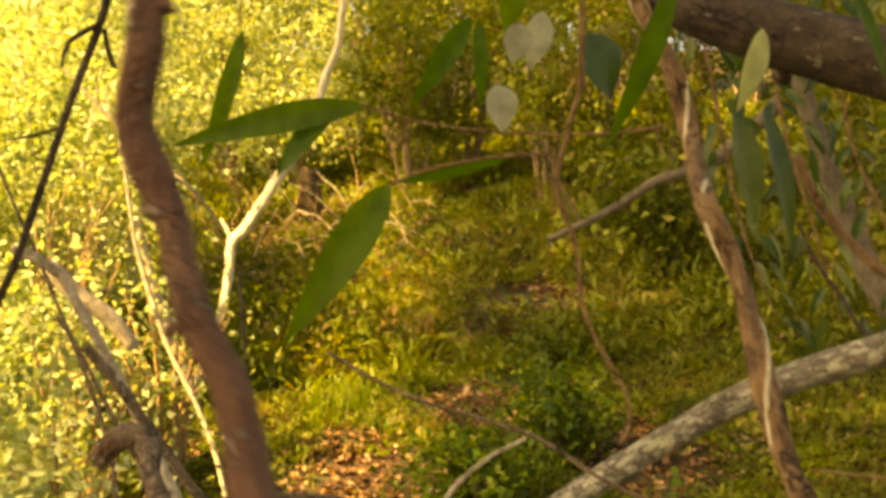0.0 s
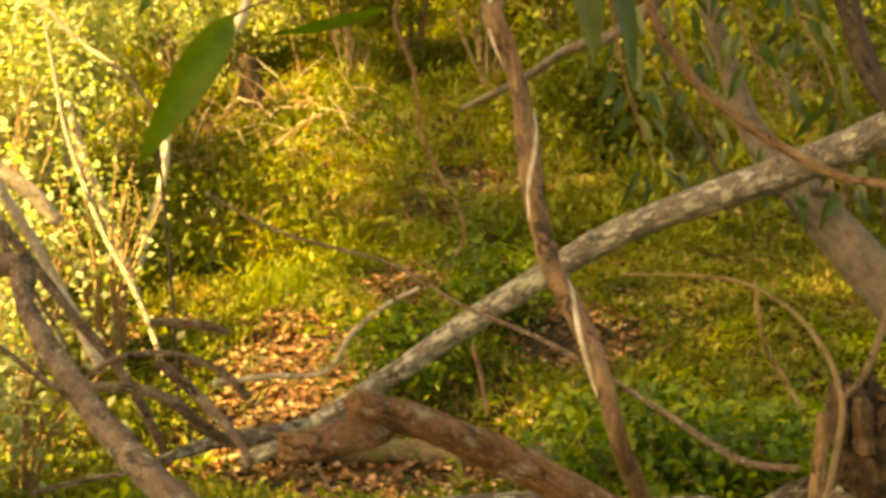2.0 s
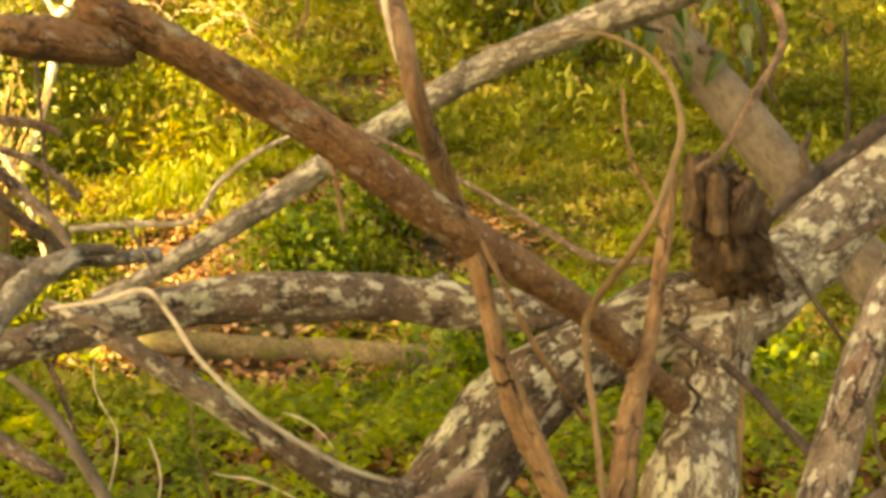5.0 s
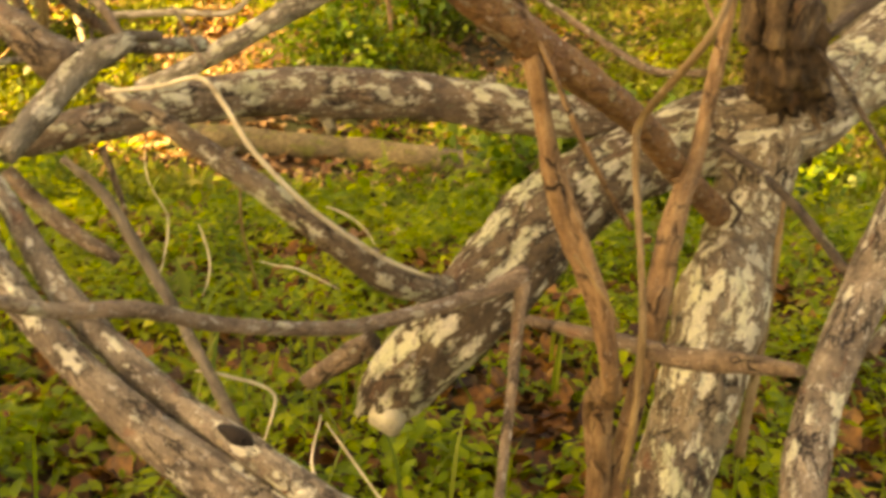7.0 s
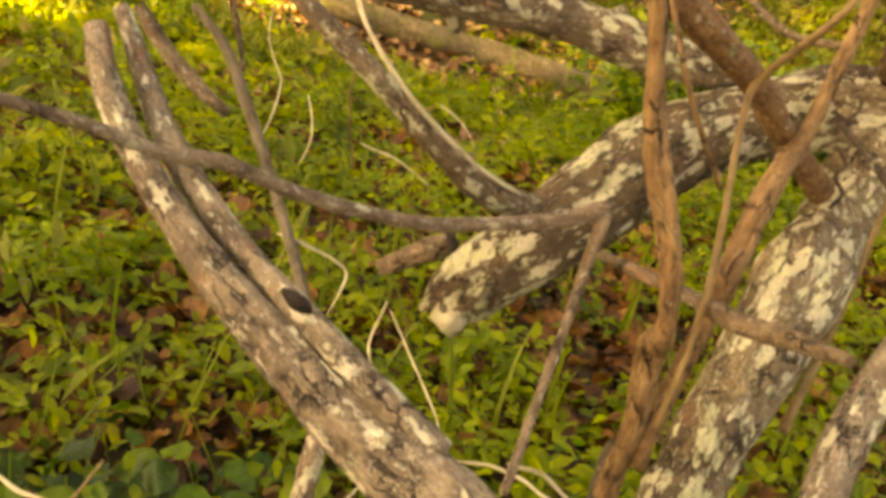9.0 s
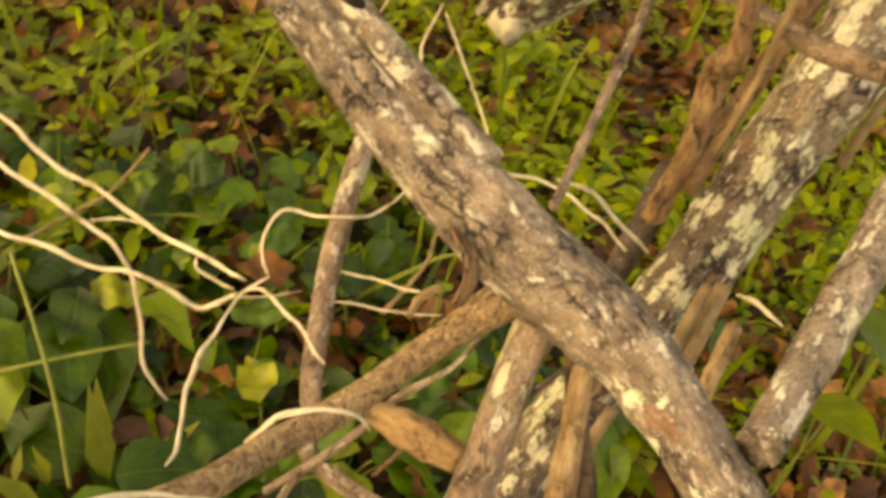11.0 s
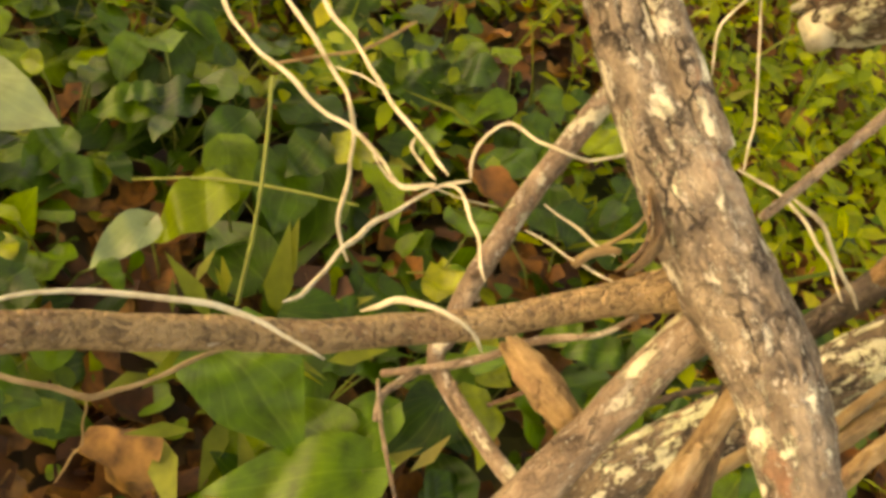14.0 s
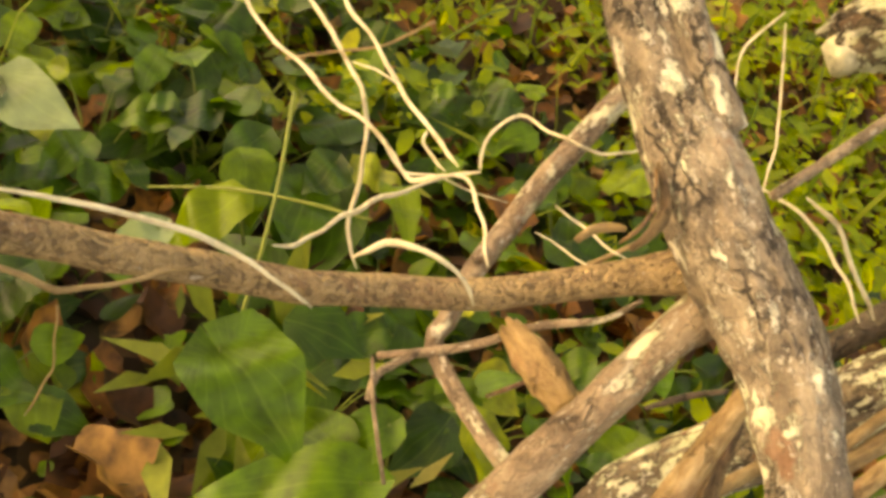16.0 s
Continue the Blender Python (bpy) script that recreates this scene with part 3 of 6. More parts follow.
VINE_S = [(0.314, 0.582, 0.996, 0.0015), (0.332, 0.574, 0.964, 0.0021), (0.349, 0.576, 0.931, 0.0021), (0.370, 0.589, 0.897, 0.0022), (0.411, 0.640, 0.840, 0.0024)]
VINE_Y = [(0.392, 1.088, 1.110, 0.0012), (0.437, 0.980, 1.121, 0.0013), (0.468, 0.897, 1.124, 0.0015), (0.486, 0.815, 1.111, 0.0019), (0.493, 0.746, 1.087, 0.0023), (0.489, 0.691, 1.053, 0.0025), (0.469, 0.652, 1.016, 0.0027), (0.445, 0.626, 0.980, 0.0030), (0.423, 0.683, 0.914, 0.0033), (0.416, 0.666, 0.888, 0.0028), (0.416, 0.643, 0.852, 0.0028), (0.416, 0.618, 0.818, 0.0028), (0.414, 0.589, 0.779, 0.0031), (0.411, 0.575, 0.725, 0.0028), (0.407, 0.573, 0.669, 0.0025)]
STICK_S = [(0.542, 0.866, 0.999, 0.0050), (0.536, 0.862, 0.948, 0.0061), (0.525, 0.843, 0.894, 0.0060), (0.513, 0.823, 0.847, 0.0064), (0.494, 0.793, 0.814, 0.0090), (0.477, 0.759, 0.775, 0.0102), (0.460, 0.716, 0.723, 0.0095), (0.446, 0.663, 0.778, 0.0085), (0.439, 0.656, 0.724, 0.0076), (0.428, 0.651, 0.653, 0.0077), (0.421, 0.643, 0.586, 0.0070)]
TWIG_N = [(0.602, 1.022, 0.814, 0.0036), (0.609, 0.926, 0.812, 0.0045), (0.621, 0.851, 0.800, 0.0048), (0.621, 0.779, 0.790, 0.0045), (0.621, 0.719, 0.780, 0.0042)]
POST_R = [(0.763, 0.817, 0.979, 0.0156), (0.688, 0.746, 0.892, 0.0172), (0.648, 0.709, 0.831, 0.0180), (0.623, 0.688, 0.777, 0.0182), (0.557, 0.600, 0.698, 0.0172), (0.517, 0.505, 0.659, 0.0166), (0.472, 0.403, 0.644, 0.0149), (0.438, 0.328, 0.637, 0.0131)]
TWIG_Q = [(0.518, 1.536, 1.474, 0.0069), (0.554, 1.540, 1.399, 0.0077), (0.623, 1.531, 1.319, 0.0077), (0.721, 1.506, 1.246, 0.0077), (0.786, 1.445, 1.204, 0.0067), (0.832, 1.375, 1.188, 0.0066), (0.805, 1.252, 1.128, 0.0054), (0.722, 1.125, 1.066, 0.0049), (0.638, 0.995, 1.012, 0.0038), (0.587, 0.933, 0.995, 0.0030)]
TWIG_P = [(-0.174, 1.622, 1.189, 0.0029), (-0.048, 1.580, 1.127, 0.0027), (0.126, 1.530, 1.077, 0.0032), (0.225, 1.465, 1.023, 0.0030), (0.334, 1.391, 0.982, 0.0035), (0.417, 1.312, 0.941, 0.0038), (0.490, 1.227, 0.900, 0.0044), (0.547, 1.142, 0.871, 0.0048), (0.591, 1.066, 0.882, 0.0046)]
LIMB_UR = [(0.698, 1.233, 1.452, 0.0145), (0.731, 1.235, 1.356, 0.0145), (0.751, 1.193, 1.300, 0.0135), (0.775, 1.159, 1.257, 0.0133), (0.830, 1.134, 1.226, 0.0133), (0.915, 1.088, 1.199, 0.0133)]
LIMB_TOP = [(0.226, 1.197, 1.633, 0.0139), (0.338, 1.181, 1.597, 0.0329), (0.409, 1.165, 1.574, 0.0376), (0.492, 1.141, 1.544, 0.0392), (0.611, 1.094, 1.500, 0.0424)]
NEAR_TWIG = [(-0.004, -0.028, 1.363, 0.0009), (-0.005, -0.026, 1.358, 0.0010), (-0.005, -0.026, 1.355, 0.0011), (-0.006, -0.025, 1.351, 0.0011), (-0.005, -0.025, 1.348, 0.0012), (-0.004, -0.024, 1.345, 0.0010), (-0.003, -0.024, 1.340, 0.0011), (-0.001, -0.024, 1.336, 0.0011), (0.000, -0.024, 1.332, 0.0013), (0.001, -0.025, 1.327, 0.0014)]
LEFT_TWIG = [(-0.108, 0.317, 1.451, 0.0015), (-0.113, 0.321, 1.431, 0.0016), (-0.127, 0.322, 1.395, 0.0015), (-0.143, 0.320, 1.347, 0.0015), (-0.154, 0.328, 1.328, 0.0015), (-0.166, 0.335, 1.311, 0.0016)]
BRANCH_K = [(-0.367, 1.323, 1.106, 0.0165), (-0.342, 1.255, 1.064, 0.0118), (-0.259, 1.125, 1.006, 0.0133), (-0.164, 0.977, 0.961, 0.0154), (-0.079, 0.846, 0.938, 0.0143), (-0.035, 0.836, 0.907, 0.0190)]
BRANCH_M = [(0.062, 0.036, 0.695, 0.0090), (0.073, 0.076, 0.670, 0.0089), (0.083, 0.113, 0.647, 0.0087), (0.102, 0.148, 0.630, 0.0086), (0.122, 0.189, 0.611, 0.0085), (0.151, 0.233, 0.595, 0.0088), (0.176, 0.278, 0.585, 0.0087), (0.208, 0.325, 0.580, 0.0092), (0.239, 0.367, 0.591, 0.0094), (0.268, 0.399, 0.607, 0.0114), (0.281, 0.411, 0.616, 0.0140), (0.297, 0.425, 0.628, 0.0187)]
BRANCH_D = [(0.312, 0.434, 0.625, 0.0190), (0.308, 0.407, 0.608, 0.0150), (0.303, 0.386, 0.595, 0.0129), (0.300, 0.358, 0.568, 0.0130), (0.296, 0.326, 0.541, 0.0136), (0.292, 0.300, 0.513, 0.0141), (0.287, 0.267, 0.448, 0.0145)]
BRANCH_T = [(0.162, 0.592, 0.593, 0.0084), (0.163, 0.538, 0.561, 0.0090), (0.166, 0.486, 0.538, 0.0084), (0.172, 0.444, 0.520, 0.0082), (0.178, 0.405, 0.508, 0.0076), (0.189, 0.370, 0.493, 0.0070), (0.193, 0.358, 0.482, 0.0061), (0.242, 0.331, 0.489, 0.0059), (0.288, 0.307, 0.503, 0.0060)]
TWIG_U = [(0.171, 0.333, 0.467, 0.0026), (0.194, 0.349, 0.484, 0.0032), (0.216, 0.367, 0.504, 0.0028), (0.237, 0.384, 0.533, 0.0028), (0.265, 0.397, 0.561, 0.0020), (0.276, 0.405, 0.587, 0.0017)]
LEFT_SPUR_A = [(-0.114, 0.321, 1.427, 0.0011), (-0.123, 0.313, 1.419, 0.0009), (-0.124, 0.308, 1.409, 0.0006)]
LEFT_SPUR_B = [(-0.113, 0.322, 1.425, 0.0009), (-0.112, 0.323, 1.417, 0.0010), (-0.110, 0.325, 1.411, 0.0008)]
LEFT_SPUR_C = [(-0.130, 0.322, 1.389, 0.0007), (-0.138, 0.319, 1.386, 0.0006), (-0.147, 0.316, 1.384, 0.0004)]
ARCH_A = [(-0.287, 1.303, 0.958, 0.0039), (-0.252, 1.317, 0.981, 0.0047), (-0.202, 1.330, 0.987, 0.0047), (-0.151, 1.339, 0.976, 0.0047), (-0.106, 1.341, 0.951, 0.0055), (-0.076, 1.339, 0.919, 0.0062)]
ARCH_B = [(-0.306, 1.233, 0.961, 0.0052), (-0.250, 1.249, 0.959, 0.0068), (-0.203, 1.260, 0.952, 0.0074), (-0.161, 1.264, 0.931, 0.0082), (-0.124, 1.298, 0.886, 0.0083), (-0.095, 1.346, 0.855, 0.0079), (-0.060, 1.447, 0.837, 0.0083)]
GREY_PIECE = [(-0.380, 1.361, 0.788, 0.0037), (-0.316, 1.384, 0.797, 0.0043), (-0.257, 1.401, 0.803, 0.0043), (-0.216, 1.475, 0.801, 0.0078), (-0.160, 1.550, 0.803, 0.0115), (-0.090, 1.622, 0.795, 0.0128), (-0.033, 1.714, 0.785, 0.0133)]
LEFT_STEM = [(-0.508, 1.516, 1.210, 0.0080), (-0.466, 1.529, 1.154, 0.0080), (-0.422, 1.538, 1.088, 0.0080), (-0.368, 1.545, 1.007, 0.0080), (-0.312, 1.548, 0.935, 0.0080), (-0.270, 1.543, 0.864, 0.0081), (-0.249, 1.590, 0.778, 0.0074)]
LEFT_ROD = [(-0.339, 1.048, 1.078, 0.0029), (-0.307, 1.055, 1.048, 0.0029), (-0.273, 1.061, 1.017, 0.0034), (-0.244, 1.065, 0.993, 0.0034), (-0.221, 1.088, 0.955, 0.0035), (-0.193, 1.121, 0.902, 0.0035)]
SUN_FORK = [(-0.773, 9.499, 3.912, 0.0250), (-0.867, 9.592, 3.500, 0.0312), (-0.925, 9.663, 3.124, 0.0343), (-1.044, 9.699, 2.837, 0.0374), (-1.177, 9.628, 2.368, 0.0437), (-1.323, 9.631, 2.154, 0.0499), (-1.518, 9.623, 1.868, 0.0468), (-1.735, 9.601, 1.533, 0.0468), (-1.843, 9.583, 1.414, 0.0437), (-1.884, 9.576, 1.055, 0.0374), (-1.981, 9.542, 0.673, 0.0374), (-2.097, 9.488, 0.293, 0.0406), (-2.165, 9.436, -0.037, 0.0437), (-2.185, 9.376, -0.413, 0.0468)]
SUN_SPUR = [(-1.825, 9.586, 1.414, 0.0240), (-1.884, 9.570, 1.532, 0.0210), (-1.927, 9.558, 1.617, 0.0150)]
SUN_STEM = [(-2.545, 9.143, 1.634, 0.0293), (-2.460, 9.175, 1.220, 0.0381), (-2.325, 9.200, 0.799, 0.0410), (-2.183, 9.205, 0.373, 0.0439), (-2.034, 9.190, -0.054, 0.0439), (-1.858, 9.184, -0.343, 0.0439)]
PALE_STEM = [(-1.575, 4.359, 1.296, 0.0366), (-1.463, 4.399, 1.170, 0.0366), (-1.346, 4.435, 1.075, 0.0342), (-1.256, 4.457, 0.957, 0.0268)]
PALE_ROD = [(-2.872, 8.308, 2.737, 0.0060), (-2.500, 8.466, 2.321, 0.0176), (-2.252, 8.571, 2.044, 0.0201), (-1.988, 8.657, 1.841, 0.0176), (-1.865, 9.326, 1.523, 0.0174)]
DARK_LINE = [(-0.741, 3.972, 1.262, 0.0064), (-0.733, 3.972, 1.138, 0.0064), (-0.716, 3.960, 0.889, 0.0064), (-0.696, 3.921, 0.560, 0.0064), (-0.680, 3.875, 0.317, 0.0064)]
HANGING_TWIG = [(0.164, 1.139, 1.652, 0.0028), (0.162, 1.153, 1.587, 0.0032), (0.162, 1.163, 1.532, 0.0032), (0.148, 1.172, 1.476, 0.0032), (0.135, 1.178, 1.414, 0.0028), (0.145, 1.178, 1.382, 0.0032), (0.157, 1.178, 1.343, 0.0024), (0.163, 1.175, 1.280, 0.0024), (0.180, 1.170, 1.236, 0.0024), (0.207, 1.161, 1.186, 0.0022), (0.212, 1.155, 1.149, 0.0022), (0.199, 1.153, 1.125, 0.0020)]
FAR_LIMB = [(0.350, 3.711, 1.372, 0.0114), (0.456, 3.702, 1.420, 0.0127), (0.570, 3.688, 1.476, 0.0140), (0.721, 3.662, 1.570, 0.0165), (0.851, 3.637, 1.605, 0.0216), (0.977, 3.601, 1.695, 0.0241), (1.098, 3.555, 1.818, 0.0254)]
FAR_ROD = [(0.320, 3.439, 1.686, 0.0055), (0.347, 3.449, 1.600, 0.0055), (0.380, 3.456, 1.521, 0.0055), (0.429, 3.460, 1.432, 0.0049)]
DARK_TWIG = [(0.612, 1.841, 1.387, 0.0032), (0.643, 1.840, 1.318, 0.0032), (0.684, 1.833, 1.257, 0.0038), (0.714, 1.826, 1.202, 0.0038), (0.762, 1.812, 1.172, 0.0038), (0.837, 1.852, 1.156, 0.0040)]
FLAP_GAP = [(0.234, 0.417, 0.662, 0.0010), (0.247, 0.408, 0.658, 0.0029), (0.255, 0.398, 0.654, 0.0038), (0.258, 0.387, 0.644, 0.0035), (0.255, 0.380, 0.631, 0.0016)]
BARE_STICK = [(0.363, 0.473, 0.527, 0.0076), (0.367, 0.439, 0.495, 0.0099), (0.371, 0.408, 0.467, 0.0110), (0.375, 0.374, 0.426, 0.0116)]
STRIP = [(0.671, 0.991, 0.766, 0.0020), (0.659, 0.961, 0.699, 0.0043), (0.631, 0.899, 0.622, 0.0053), (0.598, 0.830, 0.543, 0.0057)]
TAN_STICK = [(0.481, 0.627, 0.513, 0.0076), (0.458, 0.554, 0.495, 0.0072), (0.445, 0.514, 0.484, 0.0062), (0.434, 0.483, 0.468, 0.0058)]
DARK_STICK = [(0.441, 0.806, 0.494, 0.0140), (0.423, 0.733, 0.471, 0.0133), (0.398, 0.658, 0.447, 0.0113), (0.382, 0.609, 0.425, 0.0101)]
TENDRIL_A = [(0.072, 0.059, 0.699, 0.0012), (0.072, 0.079, 0.686, 0.0012), (0.073, 0.101, 0.675, 0.0014), (0.079, 0.124, 0.662, 0.0015), (0.102, 0.163, 0.645, 0.0016), (0.122, 0.192, 0.627, 0.0019), (0.144, 0.206, 0.616, 0.0019), (0.162, 0.222, 0.600, 0.0016)]
TENDRIL_B = [(0.164, 0.240, 0.628, 0.0015), (0.177, 0.239, 0.653, 0.0016), (0.194, 0.243, 0.664, 0.0016), (0.213, 0.250, 0.660, 0.0016), (0.223, 0.266, 0.632, 0.0015)]
TENDRIL_C = [(0.131, 0.223, 0.613, 0.0014), (0.126, 0.266, 0.585, 0.0018), (0.114, 0.320, 0.556, 0.0018), (0.109, 0.371, 0.535, 0.0020), (0.110, 0.426, 0.517, 0.0018), (0.113, 0.462, 0.509, 0.0018), (0.125, 0.476, 0.519, 0.0018)]
TENDRIL_D = [(-0.225, 0.556, 0.498, 0.0016), (-0.156, 0.524, 0.478, 0.0022), (-0.128, 0.508, 0.470, 0.0021), (-0.097, 0.497, 0.467, 0.0021), (-0.057, 0.494, 0.468, 0.0021), (-0.020, 0.489, 0.468, 0.0021), (0.016, 0.488, 0.473, 0.0021), (0.043, 0.483, 0.475, 0.0020), (0.062, 0.481, 0.469, 0.0020), (0.079, 0.480, 0.464, 0.0025), (0.107, 0.468, 0.502, 0.0024)]
TENDRIL_E = [(-0.214, 0.587, 0.496, 0.0016), (-0.128, 0.556, 0.488, 0.0022), (-0.095, 0.544, 0.483, 0.0022), (-0.057, 0.533, 0.478, 0.0024), (-0.022, 0.522, 0.472, 0.0024), (0.006, 0.508, 0.466, 0.0021), (0.016, 0.512, 0.439, 0.0021), (0.023, 0.521, 0.390, 0.0022), (0.025, 0.528, 0.340, 0.0021), (0.035, 0.528, 0.310, 0.0021), (0.051, 0.534, 0.284, 0.0018)]
TENDRIL_F = [(-0.182, 0.607, 0.508, 0.0016), (-0.094, 0.573, 0.496, 0.0022), (-0.061, 0.558, 0.488, 0.0022), (-0.021, 0.540, 0.490, 0.0021), (0.014, 0.531, 0.486, 0.0021), (0.048, 0.513, 0.489, 0.0021), (0.080, 0.498, 0.495, 0.0020), (0.110, 0.476, 0.509, 0.0020)]
TENDRIL_G = [(0.124, 0.477, 0.520, 0.0016), (0.116, 0.486, 0.531, 0.0016), (0.113, 0.496, 0.541, 0.0018), (0.121, 0.510, 0.552, 0.0018), (0.139, 0.509, 0.561, 0.0018), (0.161, 0.498, 0.573, 0.0018), (0.183, 0.515, 0.570, 0.0018), (0.196, 0.535, 0.572, 0.0016), (0.203, 0.554, 0.574, 0.0014)]
TENDRIL_H = [(0.092, 0.051, 0.701, 0.0011), (0.103, 0.062, 0.694, 0.0014), (0.117, 0.074, 0.687, 0.0014), (0.128, 0.084, 0.680, 0.0018), (0.134, 0.106, 0.675, 0.0014), (0.139, 0.132, 0.667, 0.0014), (0.141, 0.159, 0.653, 0.0011)]
TENDRIL_J = [(0.272, 0.692, 0.515, 0.0015), (0.310, 0.693, 0.519, 0.0017), (0.343, 0.688, 0.515, 0.0018), (0.377, 0.676, 0.506, 0.0020), (0.402, 0.663, 0.494, 0.0020)]
BACK_ROD_A = [(-0.095, 0.847, 0.812, 0.0067), (-0.062, 0.846, 0.776, 0.0077), (-0.033, 0.845, 0.752, 0.0077), (-0.001, 0.845, 0.731, 0.0057)]
BACK_ROD_B = [(-0.075, 0.965, 0.792, 0.0040), (-0.033, 0.941, 0.765, 0.0056), (0.006, 0.898, 0.726, 0.0060), (0.041, 0.851, 0.692, 0.0057), (0.078, 0.790, 0.661, 0.0055), (0.114, 0.715, 0.638, 0.0056), (0.139, 0.650, 0.620, 0.0054), (0.160, 0.602, 0.588, 0.0052)]
BACK_ROD_C = [(-0.040, 0.977, 0.802, 0.0035), (-0.027, 0.971, 0.770, 0.0035), (-0.015, 0.962, 0.736, 0.0025)]
CURL_A = [(0.011, 0.929, 0.823, 0.0011), (0.015, 0.919, 0.787, 0.0011), (0.033, 0.912, 0.752, 0.0012), (0.032, 0.898, 0.714, 0.0012), (0.019, 0.886, 0.690, 0.0011)]
CURL_B = [(0.061, 0.914, 0.745, 0.0012), (0.073, 0.904, 0.712, 0.0012), (0.068, 0.890, 0.678, 0.0011)]
CURL_C = [(0.179, 1.139, 0.696, 0.0014), (0.213, 1.135, 0.682, 0.0014), (0.239, 1.125, 0.655, 0.0014)]
CURL_D = [(0.116, 0.942, 0.697, 0.0012), (0.153, 0.942, 0.690, 0.0012), (0.198, 0.937, 0.672, 0.0012)]
CURL_E = [(0.188, 0.880, 0.551, 0.0016), (0.221, 0.858, 0.511, 0.0018), (0.257, 0.810, 0.483, 0.0017), (0.274, 0.758, 0.471, 0.0017)]
CURL_F = [(0.075, 0.785, 0.651, 0.0019), (0.107, 0.786, 0.644, 0.0019), (0.143, 0.793, 0.624, 0.0016), (0.134, 0.772, 0.587, 0.0016)]
SIDE_STUB = [(0.166, 0.940, 0.563, 0.0087), (0.202, 0.930, 0.595, 0.0124), (0.233, 0.916, 0.622, 0.0127)]
LEFT_ARM = [(-0.186, 1.275, 0.988, 0.0070), (-0.133, 1.284, 0.934, 0.0077), (-0.083, 1.229, 0.900, 0.0067), (-0.052, 1.170, 0.878, 0.0039)]
LEFT_ARM_B = [(-0.218, 1.395, 1.019, 0.0061), (-0.145, 1.413, 1.010, 0.0069), (-0.111, 1.420, 0.995, 0.0030)]
FAR_PALE_TWIG = [(-0.277, 2.232, 0.750, 0.0073), (-0.162, 2.254, 0.758, 0.0073), (-0.037, 2.271, 0.763, 0.0061), (0.022, 2.286, 0.840, 0.0061), (0.093, 2.296, 0.899, 0.0055), (0.176, 2.302, 0.941, 0.0043)]
RIGHT_TWIG = [(0.738, 0.735, 0.761, 0.0061), (0.660, 0.699, 0.744, 0.0057), (0.630, 0.677, 0.724, 0.0051)]
TOP_DARK = [(1.022, 1.236, 1.087, 0.0114), (0.866, 1.179, 0.996, 0.0105), (0.769, 1.113, 0.950, 0.0085), (0.706, 1.068, 0.911, 0.0056)]
THIN_DARK = [(0.677, 1.017, 0.934, 0.0023), (0.690, 0.954, 0.905, 0.0030), (0.700, 0.903, 0.874, 0.0029), (0.717, 0.857, 0.834, 0.0019)]
CRACK_BLACK = [(0.613, 1.025, 0.845, 0.0019), (0.614, 1.009, 0.835, 0.0021), (0.600, 1.009, 0.814, 0.0019)]
SIDE_KNOT = [(0.190, 0.299, 0.471, 0.0021), (0.182, 0.314, 0.475, 0.0029), (0.184, 0.327, 0.476, 0.0028), (0.190, 0.343, 0.484, 0.0025)]
THIN_DROP = [(0.174, 0.316, 0.484, 0.0011), (0.191, 0.302, 0.473, 0.0016), (0.208, 0.288, 0.469, 0.0015), (0.234, 0.268, 0.463, 0.0014)]
THIN_STALK_A = [(1.108, 2.075, 1.198, 0.0038), (1.122, 2.068, 1.106, 0.0038), (1.140, 2.056, 1.026, 0.0038)]
SMALL_ROOTS_A = [(0.171, 0.538, 0.486, 0.0014), (0.196, 0.542, 0.487, 0.0015), (0.220, 0.533, 0.493, 0.0015), (0.240, 0.526, 0.503, 0.0013)]
SMALL_ROOTS_B = [(0.308, 0.566, 0.613, 0.0019), (0.336, 0.561, 0.612, 0.0019), (0.372, 0.565, 0.586, 0.0021), (0.397, 0.575, 0.565, 0.0020)]
SMALL_ROOTS_C = [(0.474, 0.573, 0.552, 0.0020), (0.489, 0.557, 0.559, 0.0024), (0.504, 0.538, 0.563, 0.0020)]
LEAF_1 = [(-0.093, 1.352, 1.529, 0.0201), (-0.332, 1.319, 1.490, 0.0201)]
LEAF_2 = [(-0.253, 1.378, 1.631, 0.0137), (-0.312, 1.389, 1.463, 0.0137)]
LEAF_3 = [(-0.131, 1.349, 1.527, 0.0168), (-0.207, 1.348, 1.444, 0.0168)]
LEAF_4 = [(-0.050, 1.139, 1.416, 0.0251), (-0.165, 1.129, 1.255, 0.0251)]
LEAF_5 = [(0.123, 1.844, 1.504, 0.0146), (-0.096, 1.847, 1.471, 0.0146)]
LEAF_6 = [(0.046, 1.397, 1.651, 0.0175), (-0.035, 1.415, 1.543, 0.0175)]
LEAF_7 = [(0.054, 1.397, 1.647, 0.0122), (0.057, 1.415, 1.539, 0.0122)]
LEAF_8 = [(0.106, 1.383, 1.699, 0.0198), (0.090, 1.399, 1.634, 0.0198)]
LEAF_9 = [(0.213, 0.895, 1.580, 0.0131), (0.156, 0.928, 1.443, 0.0131)]
LEAF_10 = [(0.303, 0.945, 1.544, 0.0137), (0.283, 0.961, 1.474, 0.0137)]
LEAF_11 = [(0.437, 1.419, 1.531, 0.0183), (0.473, 1.421, 1.341, 0.0183)]
LEAF_12 = [(0.401, 1.430, 1.528, 0.0167), (0.418, 1.434, 1.429, 0.0167)]
LEAF_13 = [(0.414, 1.028, 1.599, 0.0094), (0.449, 1.031, 1.510, 0.0094)]
LEAF_14 = [(0.077, 1.351, 1.554, 0.0242), (0.084, 1.358, 1.495, 0.0242)]
